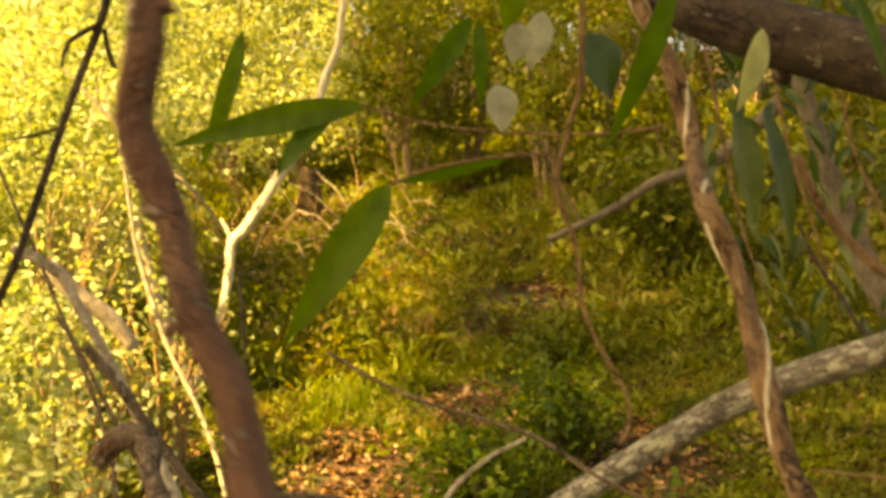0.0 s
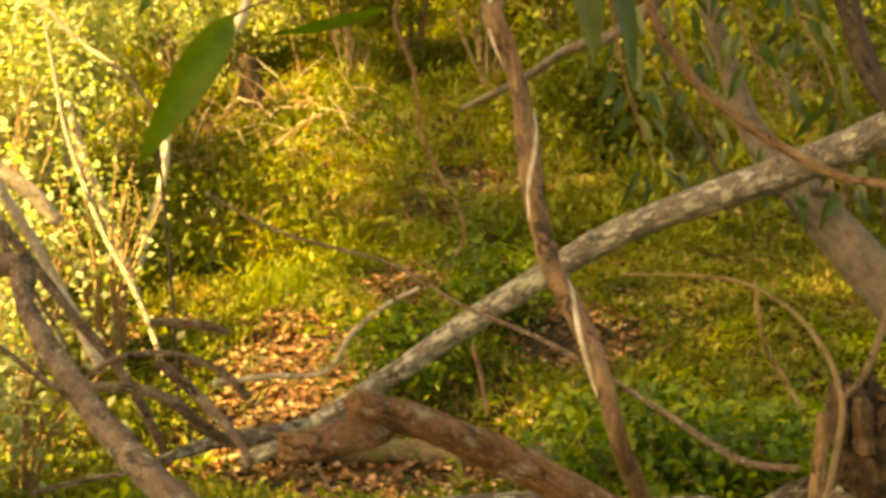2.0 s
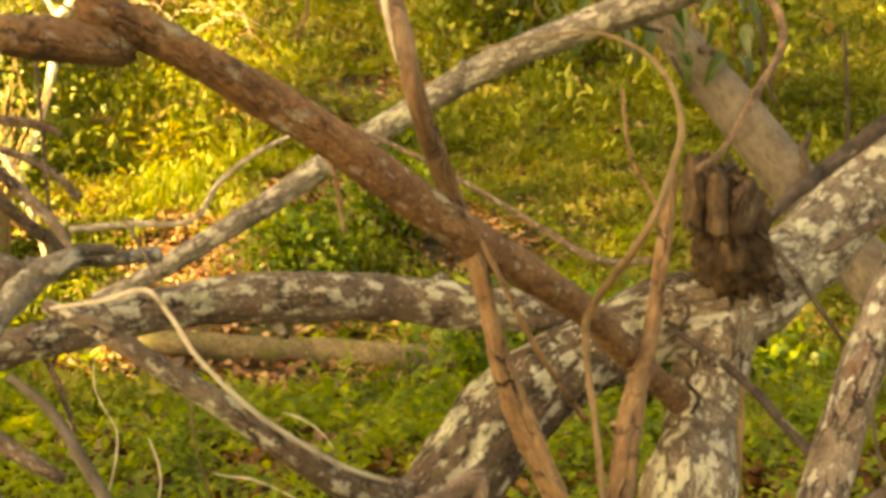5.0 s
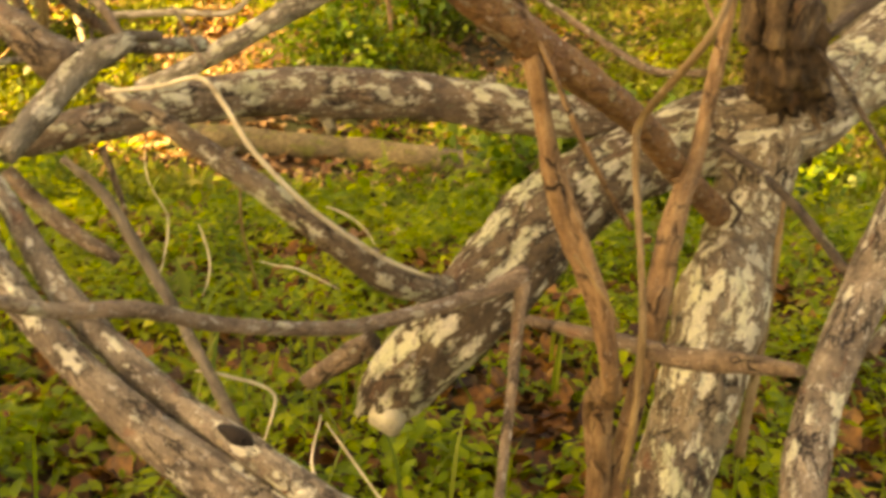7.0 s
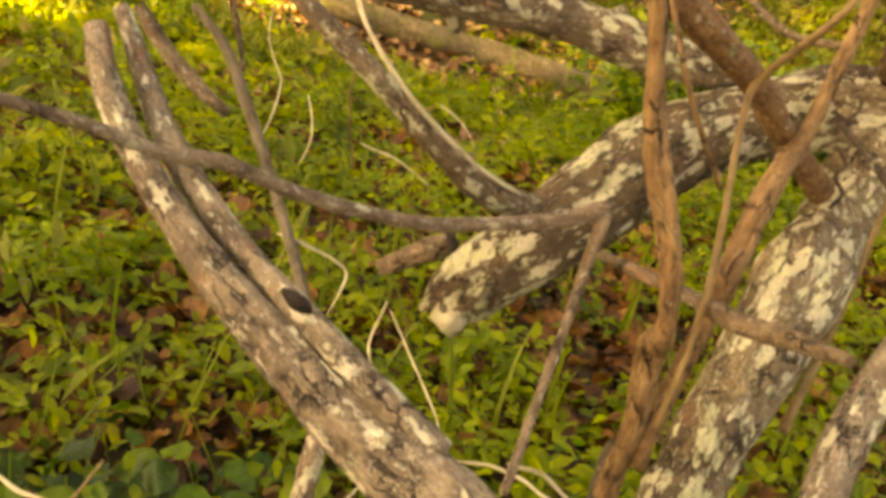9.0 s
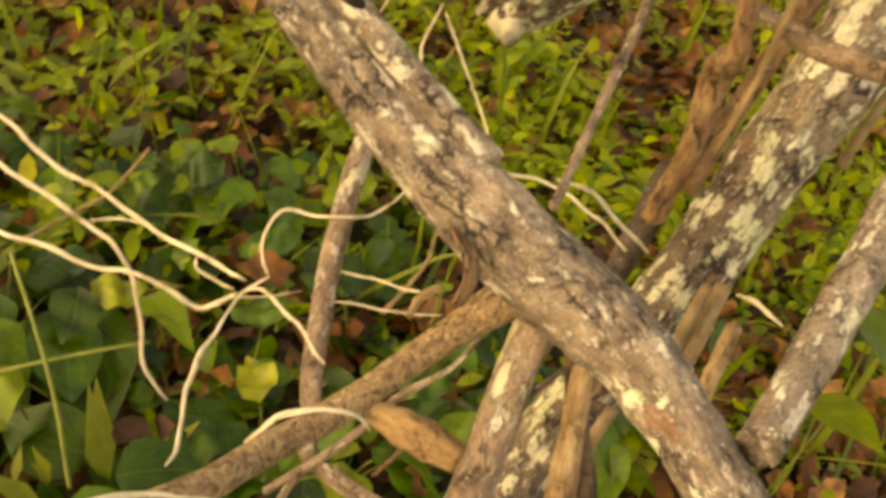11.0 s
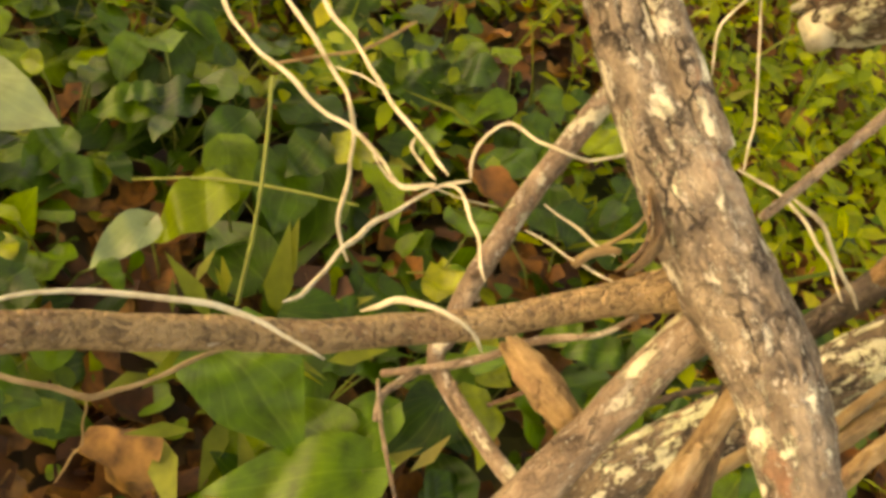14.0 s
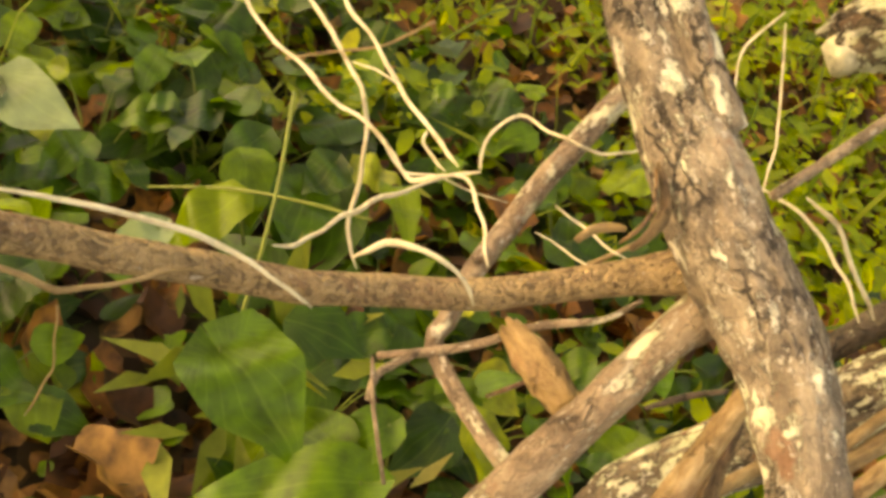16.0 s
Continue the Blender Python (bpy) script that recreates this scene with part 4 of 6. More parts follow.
LEAF_15 = [(0.110, 1.396, 1.642, 0.0229), (0.099, 1.406, 1.592, 0.0229)]
LEAF_16 = [(0.382, 1.348, 1.505, 0.0246), (0.405, 1.357, 1.376, 0.0246)]
LEAF_17 = [(0.155, 1.568, 1.693, 0.0235), (0.134, 1.585, 1.613, 0.0235)]
LEAF_18 = [(0.206, 1.450, 1.637, 0.0357), (0.237, 1.459, 1.553, 0.0357)]
LEAF_STEM_A = [(-0.097, 1.352, 1.529, 0.0016), (-0.010, 1.359, 1.505, 0.0018), (0.092, 1.358, 1.493, 0.0018), (0.199, 1.349, 1.489, 0.0020), (0.290, 1.333, 1.496, 0.0023)]
LEAF_STEM_B = [(-0.052, 1.139, 1.413, 0.0017), (-0.016, 1.142, 1.429, 0.0019), (0.048, 1.146, 1.442, 0.0019), (0.125, 1.149, 1.449, 0.0021)]
CHIP_WOOD = [(0.223, 0.375, 0.525, 0.0069), (0.244, 0.368, 0.527, 0.0113), (0.268, 0.360, 0.528, 0.0126), (0.291, 0.351, 0.530, 0.0091)]
CRUST = [(0.240, 0.859, 0.575, 0.0140), (0.259, 0.842, 0.571, 0.0151)]
KNOT = [(0.130, 0.474, 0.764, 0.0021), (0.137, 0.470, 0.762, 0.0049), (0.143, 0.468, 0.760, 0.0054), (0.150, 0.469, 0.755, 0.0021)]
ROD_L1 = [(-1.307, 3.306, 1.357, 0.0154), (-1.247, 3.329, 1.331, 0.0167), (-1.171, 3.356, 1.269, 0.0167), (-1.124, 3.368, 1.173, 0.0167), (-1.026, 3.385, 0.988, 0.0167), (-0.923, 3.386, 0.777, 0.0179), (-0.815, 3.369, 0.553, 0.0192)]
ROD_L2 = [(-0.986, 2.773, 1.181, 0.0046), (-0.933, 2.785, 1.093, 0.0053), (-0.863, 2.790, 0.947, 0.0060), (-0.777, 2.789, 0.788, 0.0060), (-0.717, 2.777, 0.660, 0.0060)]
ROD_L3 = [(-2.034, 6.878, 2.177, 0.0060), (-1.981, 6.907, 1.753, 0.0111), (-1.937, 6.931, 1.400, 0.0156), (-1.856, 6.948, 1.081, 0.0167), (-1.737, 6.957, 0.726, 0.0167), (-1.580, 6.958, 0.405, 0.0167), (-1.454, 6.937, 0.089, 0.0167), (-1.378, 6.898, -0.185, 0.0167)]
ROD_L4 = [(-1.358, 3.270, 1.678, 0.0056), (-1.305, 3.303, 1.511, 0.0056), (-1.247, 3.329, 1.356, 0.0063), (-1.170, 3.351, 1.148, 0.0063), (-1.105, 3.359, 0.974, 0.0071), (-1.035, 3.352, 0.766, 0.0071), (-0.994, 3.324, 0.565, 0.0071)]
GREEN_A = [(-0.130, 0.599, 0.163, 0.0305), (-0.153, 0.521, 0.117, 0.0305)]
GREEN_B = [(-0.152, 0.509, 0.155, 0.0207), (-0.151, 0.434, 0.139, 0.0203)]
GREEN_C = [(0.056, 0.537, 0.121, 0.0439), (0.051, 0.424, 0.098, 0.0426)]
GREEN_D = [(-0.114, 0.745, 0.111, 0.0570), (-0.035, 0.622, 0.067, 0.0545)]
GREEN_E = [(-0.037, 0.752, 0.175, 0.0211), (0.020, 0.702, 0.197, 0.0201)]
GREEN_F = [(0.082, 0.465, 0.086, 0.0464), (0.068, 0.356, 0.074, 0.0449)]
GREEN_G = [(0.188, 0.592, 0.127, 0.0311), (0.184, 0.506, 0.126, 0.0298)]
GREEN_H = [(-0.384, 0.802, 0.038, 0.0381), (-0.359, 0.690, 0.018, 0.0366)]
GREEN_I = [(-0.235, 0.963, 0.111, 0.0305), (-0.210, 0.852, 0.077, 0.0293)]
GREEN_J = [(-0.277, 0.618, 0.004, 0.0253), (-0.272, 0.518, 0.017, 0.0242)]
GREEN_K = [(0.705, 0.793, 0.404, 0.0320), (0.736, 0.689, 0.400, 0.0305)]
GREEN_L = [(0.677, 0.742, 0.319, 0.0288), (0.715, 0.664, 0.356, 0.0275)]
DRY_A = [(-0.138, 0.817, 0.101, 0.0526), (-0.111, 0.785, 0.147, 0.0034)]
DRY_B = [(-0.060, 0.458, -0.122, 0.0478), (-0.050, 0.452, -0.100, 0.0034)]
DRY_C = [(0.071, 0.823, 0.217, 0.0384), (0.084, 0.782, 0.260, 0.0031)]
DRY_D = [(-0.161, 0.645, -0.028, 0.0351), (-0.102, 0.552, 0.117, 0.0031)]
DRY_E = [(0.025, 0.920, 0.131, 0.0526), (0.039, 0.878, 0.173, 0.0034)]
SCAR_A = [(1.095, 2.386, 1.135, 0.0093), (1.107, 2.375, 1.132, 0.0132), (1.126, 2.374, 1.130, 0.0081)]
SCAR_B = [(1.038, 2.412, 1.119, 0.0034), (1.058, 2.397, 1.082, 0.0059), (1.080, 2.381, 1.041, 0.0033)]
ROOTS_D = [(0.171, 0.530, 0.459, 0.0012), (0.197, 0.536, 0.463, 0.0014), (0.221, 0.528, 0.472, 0.0014), (0.257, 0.526, 0.487, 0.0012)]
ROOTS_E = [(0.213, 0.552, 0.444, 0.0022), (0.225, 0.569, 0.462, 0.0020), (0.236, 0.587, 0.483, 0.0017), (0.236, 0.613, 0.495, 0.0014)]
ROOTS_F = [(0.059, 0.450, 0.505, 0.0010), (0.085, 0.448, 0.496, 0.0011), (0.104, 0.460, 0.503, 0.0010), (0.125, 0.476, 0.498, 0.0010), (0.149, 0.497, 0.497, 0.0009)]
GREEN_M = [(0.011, 0.422, 0.210, 0.0498), (0.135, 0.405, 0.198, 0.0487)]
GREEN_N = [(0.181, 0.440, 0.184, 0.0341), (0.082, 0.321, 0.163, 0.0333)]
GREEN_O = [(0.162, 0.498, 0.196, 0.0268), (0.144, 0.426, 0.181, 0.0262)]
GREEN_P = [(-0.379, 0.502, 0.166, 0.0352), (-0.293, 0.524, 0.173, 0.0342)]
GREEN_Q = [(0.033, 0.507, 0.201, 0.0302), (0.098, 0.535, 0.205, 0.0302)]
FLAP_TAN = [(0.244, 0.400, 0.624, 0.0017), (0.236, 0.396, 0.621, 0.0027), (0.230, 0.385, 0.619, 0.0028), (0.228, 0.374, 0.616, 0.0021)]
LICHEN_SPOT = [(0.185, 0.480, 0.695, 0.0053), (0.194, 0.474, 0.689, 0.0080), (0.202, 0.466, 0.676, 0.0045)]
ROOTS_G = [(0.113, 0.100, 0.641, 0.0007), (0.113, 0.106, 0.614, 0.0007), (0.109, 0.107, 0.572, 0.0007), (0.105, 0.104, 0.543, 0.0006)]
ROOTS_H = [(0.185, 0.868, 0.565, 0.0017), (0.176, 0.854, 0.537, 0.0019), (0.180, 0.840, 0.511, 0.0019), (0.197, 0.829, 0.486, 0.0015)]
SHORT_TWIG = [(0.238, 0.375, 0.461, 0.0016), (0.248, 0.380, 0.481, 0.0016), (0.259, 0.388, 0.503, 0.0014)]
TENDRIL_K = [(0.112, 0.462, 0.509, 0.0018), (0.123, 0.468, 0.512, 0.0018), (0.147, 0.449, 0.516, 0.0018), (0.167, 0.429, 0.520, 0.0018), (0.184, 0.405, 0.522, 0.0017)]
TENDRIL_L = [(0.066, 0.503, 0.489, 0.0015), (0.069, 0.498, 0.483, 0.0015), (0.084, 0.490, 0.486, 0.0015), (0.102, 0.477, 0.497, 0.0015)]
TENDRIL_M = [(-0.027, 0.525, 0.476, 0.0011), (-0.006, 0.525, 0.485, 0.0011), (0.020, 0.523, 0.491, 0.0011)]
TENDRIL_N = [(-0.076, 0.510, 0.446, 0.0014), (-0.045, 0.530, 0.471, 0.0014), (-0.021, 0.553, 0.487, 0.0014), (-0.003, 0.586, 0.514, 0.0012)]
THIN_PALE = [(0.351, 0.552, 0.850, 0.0014), (0.363, 0.547, 0.836, 0.0014), (0.377, 0.542, 0.817, 0.0013), (0.383, 0.538, 0.804, 0.0009)]
TRUNK_TWIG = [(0.792, 1.160, 0.863, 0.0048), (0.843, 1.157, 0.881, 0.0051), (0.894, 1.176, 0.903, 0.0055), (0.960, 1.193, 0.921, 0.0056)]
BARK_GAP = [(0.793, 1.192, 0.895, 0.0028), (0.810, 1.189, 0.889, 0.0070), (0.841, 1.182, 0.877, 0.0021)]
BARK_CRACK = [(0.609, 1.017, 0.788, 0.0018), (0.620, 1.003, 0.776, 0.0024), (0.611, 0.996, 0.762, 0.0024), (0.622, 0.986, 0.749, 0.0024), (0.611, 0.979, 0.733, 0.0015)]
STALK_R = [(1.456, 2.423, 1.183, 0.0046), (1.458, 2.387, 1.017, 0.0046), (1.454, 2.358, 0.877, 0.0046), (1.501, 2.392, 0.576, 0.0047)]
DARK_STUB = [(1.238, 2.095, 0.966, 0.0058), (1.220, 2.088, 0.923, 0.0098), (1.227, 2.076, 0.872, 0.0104)]
HANG_B = [(0.243, 1.494, 0.956, 0.0036), (0.254, 1.482, 0.909, 0.0036), (0.262, 1.470, 0.854, 0.0028)]
HANG_C = [(0.632, 1.366, 1.066, 0.0026), (0.641, 1.347, 0.978, 0.0030), (0.669, 1.331, 0.923, 0.0030), (0.670, 1.274, 0.897, 0.0025)]
TWIG_LA = [(-0.001, 1.205, 0.911, 0.0020), (0.026, 1.145, 0.888, 0.0022), (0.050, 1.086, 0.864, 0.0021)]
RIGHT_THIN = [(0.681, 0.741, 0.817, 0.0017), (0.678, 0.713, 0.777, 0.0016), (0.674, 0.676, 0.747, 0.0016)]
VERT_THIN = [(0.103, 0.913, 0.810, 0.0013), (0.100, 0.949, 0.732, 0.0014), (0.109, 1.030, 0.634, 0.0015)]
GREEN_STEM_A = [(-0.173, 0.704, 0.234, 0.0024), (-0.110, 0.625, 0.219, 0.0023), (-0.057, 0.550, 0.211, 0.0022), (-0.017, 0.490, 0.177, 0.0024)]
GREEN_STEM_B = [(-0.220, 0.566, 0.117, 0.0015), (-0.143, 0.595, 0.171, 0.0018), (-0.071, 0.617, 0.207, 0.0017), (-0.003, 0.649, 0.224, 0.0014)]
CROSS_STUB = [(0.021, 0.836, 0.933, 0.0062), (0.007, 0.825, 0.925, 0.0103), (-0.017, 0.814, 0.912, 0.0116), (-0.044, 0.775, 0.879, 0.0112), (-0.062, 0.739, 0.855, 0.0087)]
FLAP_EDGE = [(0.236, 0.411, 0.662, 0.0008), (0.245, 0.396, 0.661, 0.0011), (0.252, 0.385, 0.656, 0.0013), (0.252, 0.375, 0.647, 0.0013), (0.249, 0.370, 0.637, 0.0008)]
BRANCH_KNOB = [(-0.432, 1.323, 1.079, 0.0113), (-0.418, 1.323, 1.096, 0.0158), (-0.397, 1.324, 1.110, 0.0166), (-0.361, 1.323, 1.111, 0.0151)]
STICK_UNDER_A = [(0.320, 0.442, 0.484, 0.0016), (0.330, 0.454, 0.494, 0.0026), (0.339, 0.465, 0.502, 0.0024), (0.354, 0.479, 0.512, 0.0018)]
STICK_UNDER_B = [(0.361, 0.512, 0.500, 0.0071), (0.376, 0.483, 0.470, 0.0088), (0.392, 0.455, 0.440, 0.0096), (0.407, 0.430, 0.413, 0.0096)]
STICK_UNDER_C = [(0.462, 0.607, 0.526, 0.0043), (0.449, 0.569, 0.506, 0.0047), (0.440, 0.532, 0.488, 0.0042), (0.435, 0.495, 0.468, 0.0038)]
STICK_UNDER_D = [(0.474, 0.542, 0.545, 0.0068), (0.463, 0.504, 0.526, 0.0071), (0.453, 0.467, 0.507, 0.0071)]
STICK_UNDER_E = [(0.411, 0.515, 0.451, 0.0056), (0.396, 0.483, 0.424, 0.0060), (0.384, 0.453, 0.399, 0.0060)]
# -- lines end --
# ---- ground ----
def ground_sheet():
    xs = np.concatenate([np.linspace(-900, -40, 8), np.linspace(-30, -6, 17), np.linspace(-5, 5, 81), np.linspace(6, 30, 17), np.linspace(40, 900, 8)])
    ys = np.concatenate([np.linspace(-600, -20, 6), np.linspace(-10, -2, 9), np.linspace(-1.5, 8, 77), np.linspace(9, 60, 52), np.linspace(80, 1500, 8)])
    gx, gy = np.meshgrid(xs, ys)
    v = np.stack([gx, gy, rise(gx, gy)], -1).reshape(-1, 3)
    w = len(xs)
    f = [(j * w + i, j * w + i + 1, (j + 1) * w + i + 1, (j + 1) * w + i) for j in range(len(ys) - 1) for i in range(w - 1)]
    me = bpy.data.meshes.new("ground")
    me.from_pydata(v.tolist(), [], f)
    me.polygons.foreach_set("use_smooth", [True] * len(me.polygons))
    me.materials.append(SOIL)
    return tagged(new("ground", me), "brown forest soil with moss and fallen leaves", "ground", kind="structure")


ground_sheet()


# ---- branches ----
def stick(name, pts, mat, label, category="branch", parent=None, **how):
    """One stem, as a thing or as a part of one."""
    ob = part(name, stem_mesh(name, pts, mat, **how), parent, label)
    if not parent:
        tagged(ob, label, category)
    return ob


dead_tree = tagged(new("dead_tree"), "weathered dead tree with flaking lichen bark and a broken stub", "tree")
stick("lower_trunk", TRUNK_MAIN[:7], LICHEN_BARK, "", parent=dead_tree, sides=56, knobbly=0.16, ragged=0.8, ridge=0.12, step=0.008, seed=3)
stick("upper_trunk", TRUNK_MAIN[5:], PEELING_BARK, "", parent=dead_tree, sides=56, knobbly=0.14, ridge=0.08, step=0.008, seed=4)
stick("leg", TRUNK_LEG[:4], PEELING_BARK, "", parent=dead_tree, sides=56, knobbly=0.14, ridge=0.08, step=0.008, seed=5)
stick("leg", TRUNK_LEG[3:], LEG_BARK, "", parent=dead_tree, sides=56, knobbly=0.16, ridge=0.12, step=0.008, seed=6)
stick("broken_stub", STUMP, ROT, "rotten dark brown broken stub", parent=dead_tree, sides=64, knobbly=0.42, ragged=1.2, ridge=0.42, step=0.006, seed=7)
ran = random.Random(41)
for k in range(9):
    a, tall = 6.283 * k / 9 + ran.uniform(-0.3, 0.3), ran.uniform(0.015, 0.06)
    x, y, z = STUMP[4][0] + 0.024 * math.cos(a), STUMP[4][1] + 0.024 * math.sin(a), STUMP[4][2] - 0.02
    stick("splinter", [(x, y, z - 0.03, 0.013), (x + 0.006 * math.cos(a), y + 0.006 * math.sin(a), z + tall * 0.5, 0.010), (x + ran.uniform(-0.02, 0.02), y, z + tall, 0.002)], ROT, "", parent=dead_tree, sides=7, knobbly=0.5, seed=k)
stick("lichen_crust", CRUST, CRUST_LICHEN, "pale crust of lichen", parent=dead_tree, sides=16, knobbly=0.3, seed=8)
stick("limb", RED_LIMB, RED_BARK, "reddish brown bare limb with a snapped end", parent=dead_tree, sides=32, knobbly=0.14, ragged=0.6, ridge=0.05, step=0.006, seed=9)
stick("snapped_end", RED_STUB, RED_BARK, "", parent=dead_tree, sides=16, knobbly=0.2, ragged=0.8, seed=10)
# A solid dark rod takes the place of shade under the bark.
stick("bark_gap", BARK_GAP, ROT, "dark rod standing for the shaded gap under lifted bark", parent=dead_tree, sides=12, knobbly=0.3, seed=16)
stick("bark_crack", BARK_CRACK, DARK_BARK, "black winding crack in the bark", parent=dead_tree, sides=8, knobbly=0.3, seed=17)
stick("twig", TWIG_N, DARK_BARK, "", parent=dead_tree, sides=8, seed=12)
stick("twig", THIN_DARK, DARK_BARK, "", parent=dead_tree, sides=8, seed=13)
stick("side_stub", SIDE_STUB, BROWN_BARK, "short broken wooden stub", parent=dead_tree, sides=14, knobbly=0.25, ragged=0.8, seed=14)
stick("bark_strip", STRIP, TAN_BARK, "loose tan strip of bark", parent=dead_tree, sides=8, knobbly=0.3, seed=15)
stick("fallen_log", LOG_C, LOG_BARK, "grey brown fallen log with pale lichen patches", "log", sides=48, knobbly=0.14, ragged=1.0, ridge=0.09, step=0.008, seed=20)
stick("fallen_pole", DIAG_LOG, POLE_BARK, "slanting grey pole spotted with lichen", "log", sides=32, knobbly=0.10, ridge=0.05, step=0.012, seed=22)
stick("ground_log", GROUND_LOG, MOSSY, "mossy rotting log lying on the ground", "log", sides=18, knobbly=0.2, ragged=0.8, seed=24)
leaning = tagged(new("leaning_tree"), "smooth grey leaning tree behind the fallen pole", "tree")
stick("trunk", BACK_TRUNK, GREY_BARK, "", parent=leaning, sides=32, knobbly=0.07, ridge=0.03, step=0.015, seed=26)
stick("knot", SCAR_A, DARK_BARK, "dark round knot", parent=leaning, sides=12, knobbly=0.2, seed=27)
stick("scar", SCAR_B, DARK_BARK, "dark slit in the bark", parent=leaning, sides=10, knobbly=0.2, seed=25)
front = tagged(new("fallen_branch"), "thick brown forked fallen branch with cracked bark", "branch")
stick("stem", FRONT_STEM, SPOTTED_BARK, "", parent=front, sides=56, knobbly=0.15, ridge=0.12, step=0.006, seed=30)
stick("fork", FRONT_FORK, SPOTTED_BARK, "", parent=front, sides=40, knobbly=0.14, ridge=0.08, step=0.006, seed=31)
stick("side_branch", BRANCH_M, ROUGH_BARK, "", parent=front, sides=32, knobbly=0.10, ridge=0.06, step=0.006, seed=32)
stick("side_branch", BRANCH_D, TWIG_BARK, "", parent=front, sides=32, knobbly=0.10, ridge=0.07, step=0.006, seed=33)
stick("knot_hole", KNOT, HOLE_SHADE, "knot hole with its inner shade painted near black", parent=front, sides=12, knobbly=0.2, seed=28)
stick("lichen_patch", LICHEN_SPOT, CRUST_LICHEN, "pale crusty patch of lichen", parent=front, sides=20, knobbly=0.5, ragged=0.6, seed=26)
# This first strip is the crescent gap's shade, built as dark bark.
stick("bark_flap", FLAP_GAP, ROT, "dark strip standing for the shaded gap behind loose bark", parent=front, sides=10, knobbly=0.25, seed=29)
stick("bark_flap", FLAP_EDGE, VINE_BARK, "curled brown edge of loose bark", parent=front, sides=10, knobbly=0.25, seed=24)
stick("bark_flap", FLAP_TAN, TAN_BARK, "curled tan strip of loose bark", parent=front, sides=10, knobbly=0.3, ragged=0.6, seed=27)
stick("wood_chunk", CHIP_WOOD, WOOD, "orange brown chunk of bare broken wood", "wood", sides=28, knobbly=0.35, ragged=1.2, ridge=0.25, step=0.006, seed=80)
stick("dead_stick", BRANCH_T, TWIG_BARK, "bent grey brown dead stick", sides=14, knobbly=0.1, seed=34)
knotted = tagged(new("knotted_twig"), "thin reddish brown knotted twig under a branch", "twig")
stick("stem", TWIG_U, TWIG_BARK, "", parent=knotted, sides=8, knobbly=0.2, seed=35)
stick("knot", SIDE_KNOT, BROWN_BARK, "", parent=knotted, sides=8, knobbly=0.3, seed=53)
stick("shoot", THIN_DROP, BROWN_BARK, "", parent=knotted, sides=8, knobbly=0.2, seed=54)
stick("curved_branch", LIMB_F, LOG_BARK, "curved grey branch resting on the fallen log", sides=16, knobbly=0.1, seed=36)
stick("climbing_vine", VINE_F, PALE_BARK, "pale bare vine climbing a grey branch", "vine", sides=8, seed=37)
cross = tagged(new("crossing_branch"), "slender grey brown branch with a knotted joint", "branch")
stick("stem", TWIG_H, TWIG_BARK, "", parent=cross, sides=12, knobbly=0.14, seed=38)
stick("shoot", TWIG_J, BROWN_BARK, "", parent=cross, sides=10, knobbly=0.14, seed=39)
stick("stub", BAR_K, BROWN_BARK, "", parent=cross, sides=12, knobbly=0.14, ragged=0.6, seed=40)


def coil(pts, turns, reach, thick, start, stop):
    """A strand wound round a stem."""
    line = spline(pts, 0.01)
    line = line[int(len(line) * start):int(len(line) * stop)]
    side, out = Vector((1, 0, 0)), []
    for i, (p, r) in enumerate(line):
        if i % 3:
            continue
        t = (line[min(i + 1, len(line) - 1)][0] - line[max(i - 1, 0)][0]).normalized()
        side = (side - t * side.dot(t)).normalized()
        a = 2 * math.pi * turns * i / len(line)
        out.append((*(p + (side * math.cos(a) + t.cross(side) * math.sin(a)) * r * reach), thick))
    return out


twisted = tagged(new("twisted_vine"), "thick reddish brown vine hanging with twisted strands", "vine")
stick("stem", VINE_V, VINE_BARK, "", parent=twisted, sides=28, knobbly=0.22, ridge=0.35, seed=41)
stick("strand", coil(VINE_V, 4.0, 0.9, 0.0062, 0.02, 1.0), VINE_BARK, "", parent=twisted, sides=8, step=0.02, seed=55)
stick("strand", coil(VINE_V, 5.0, 1.0, 0.0024, 0.0, 0.6), PALE_BARK, "pale thin strand", parent=twisted, sides=8, step=0.02, seed=56)
stick("thin_vine", VINE_S, VINE_BARK, "thin orange brown vine beside a thicker one", "vine", sides=8, seed=42)
stick("looping_vine", VINE_Y, TAN_BARK, "looping tan vine hanging over dead branches", "vine", sides=10, knobbly=0.1, seed=43)
stick("upright_stick", STICK_S, VINE_BARK, "brown upright dead stick with peeling bark", sides=28, knobbly=0.18, ridge=0.3, seed=44)
stick("leaning_pole", POST_R, SPOTTED_BARK, "grey brown pole leaning on a branch", sides=20, knobbly=0.08, ragged=0.5, seed=45)
stick("arching_twig", TWIG_Q, VINE_BARK, "arching light brown bare twig", "twig", sides=8, seed=46)
stick("long_twig", TWIG_P, BROWN_BARK, "long thin sagging brown twig", "twig", sides=8, seed=47)
stick("upper_branch", LIMB_UR, DARK_BARK, "dark bent branch above the pole", sides=14, seed=48)
# The limb's shaded underside is given through the dark bark colour.
stick("overhanging_limb", LIMB_TOP, DARK_BARK, "thick overhanging limb with lichen, its shade put into dark bark", sides=22, seed=49)
stick("upright_twig", NEAR_TWIG, MOTTLED, "reddish grey mottled upright twig", "twig", sides=16, knobbly=0.14, seed=50)
bent = tagged(new("bent_twig"), "dark bent bare twig with short spurs", "twig")
stick("stem", LEFT_TWIG, DARK_BARK, "", parent=bent, sides=8, seed=51)
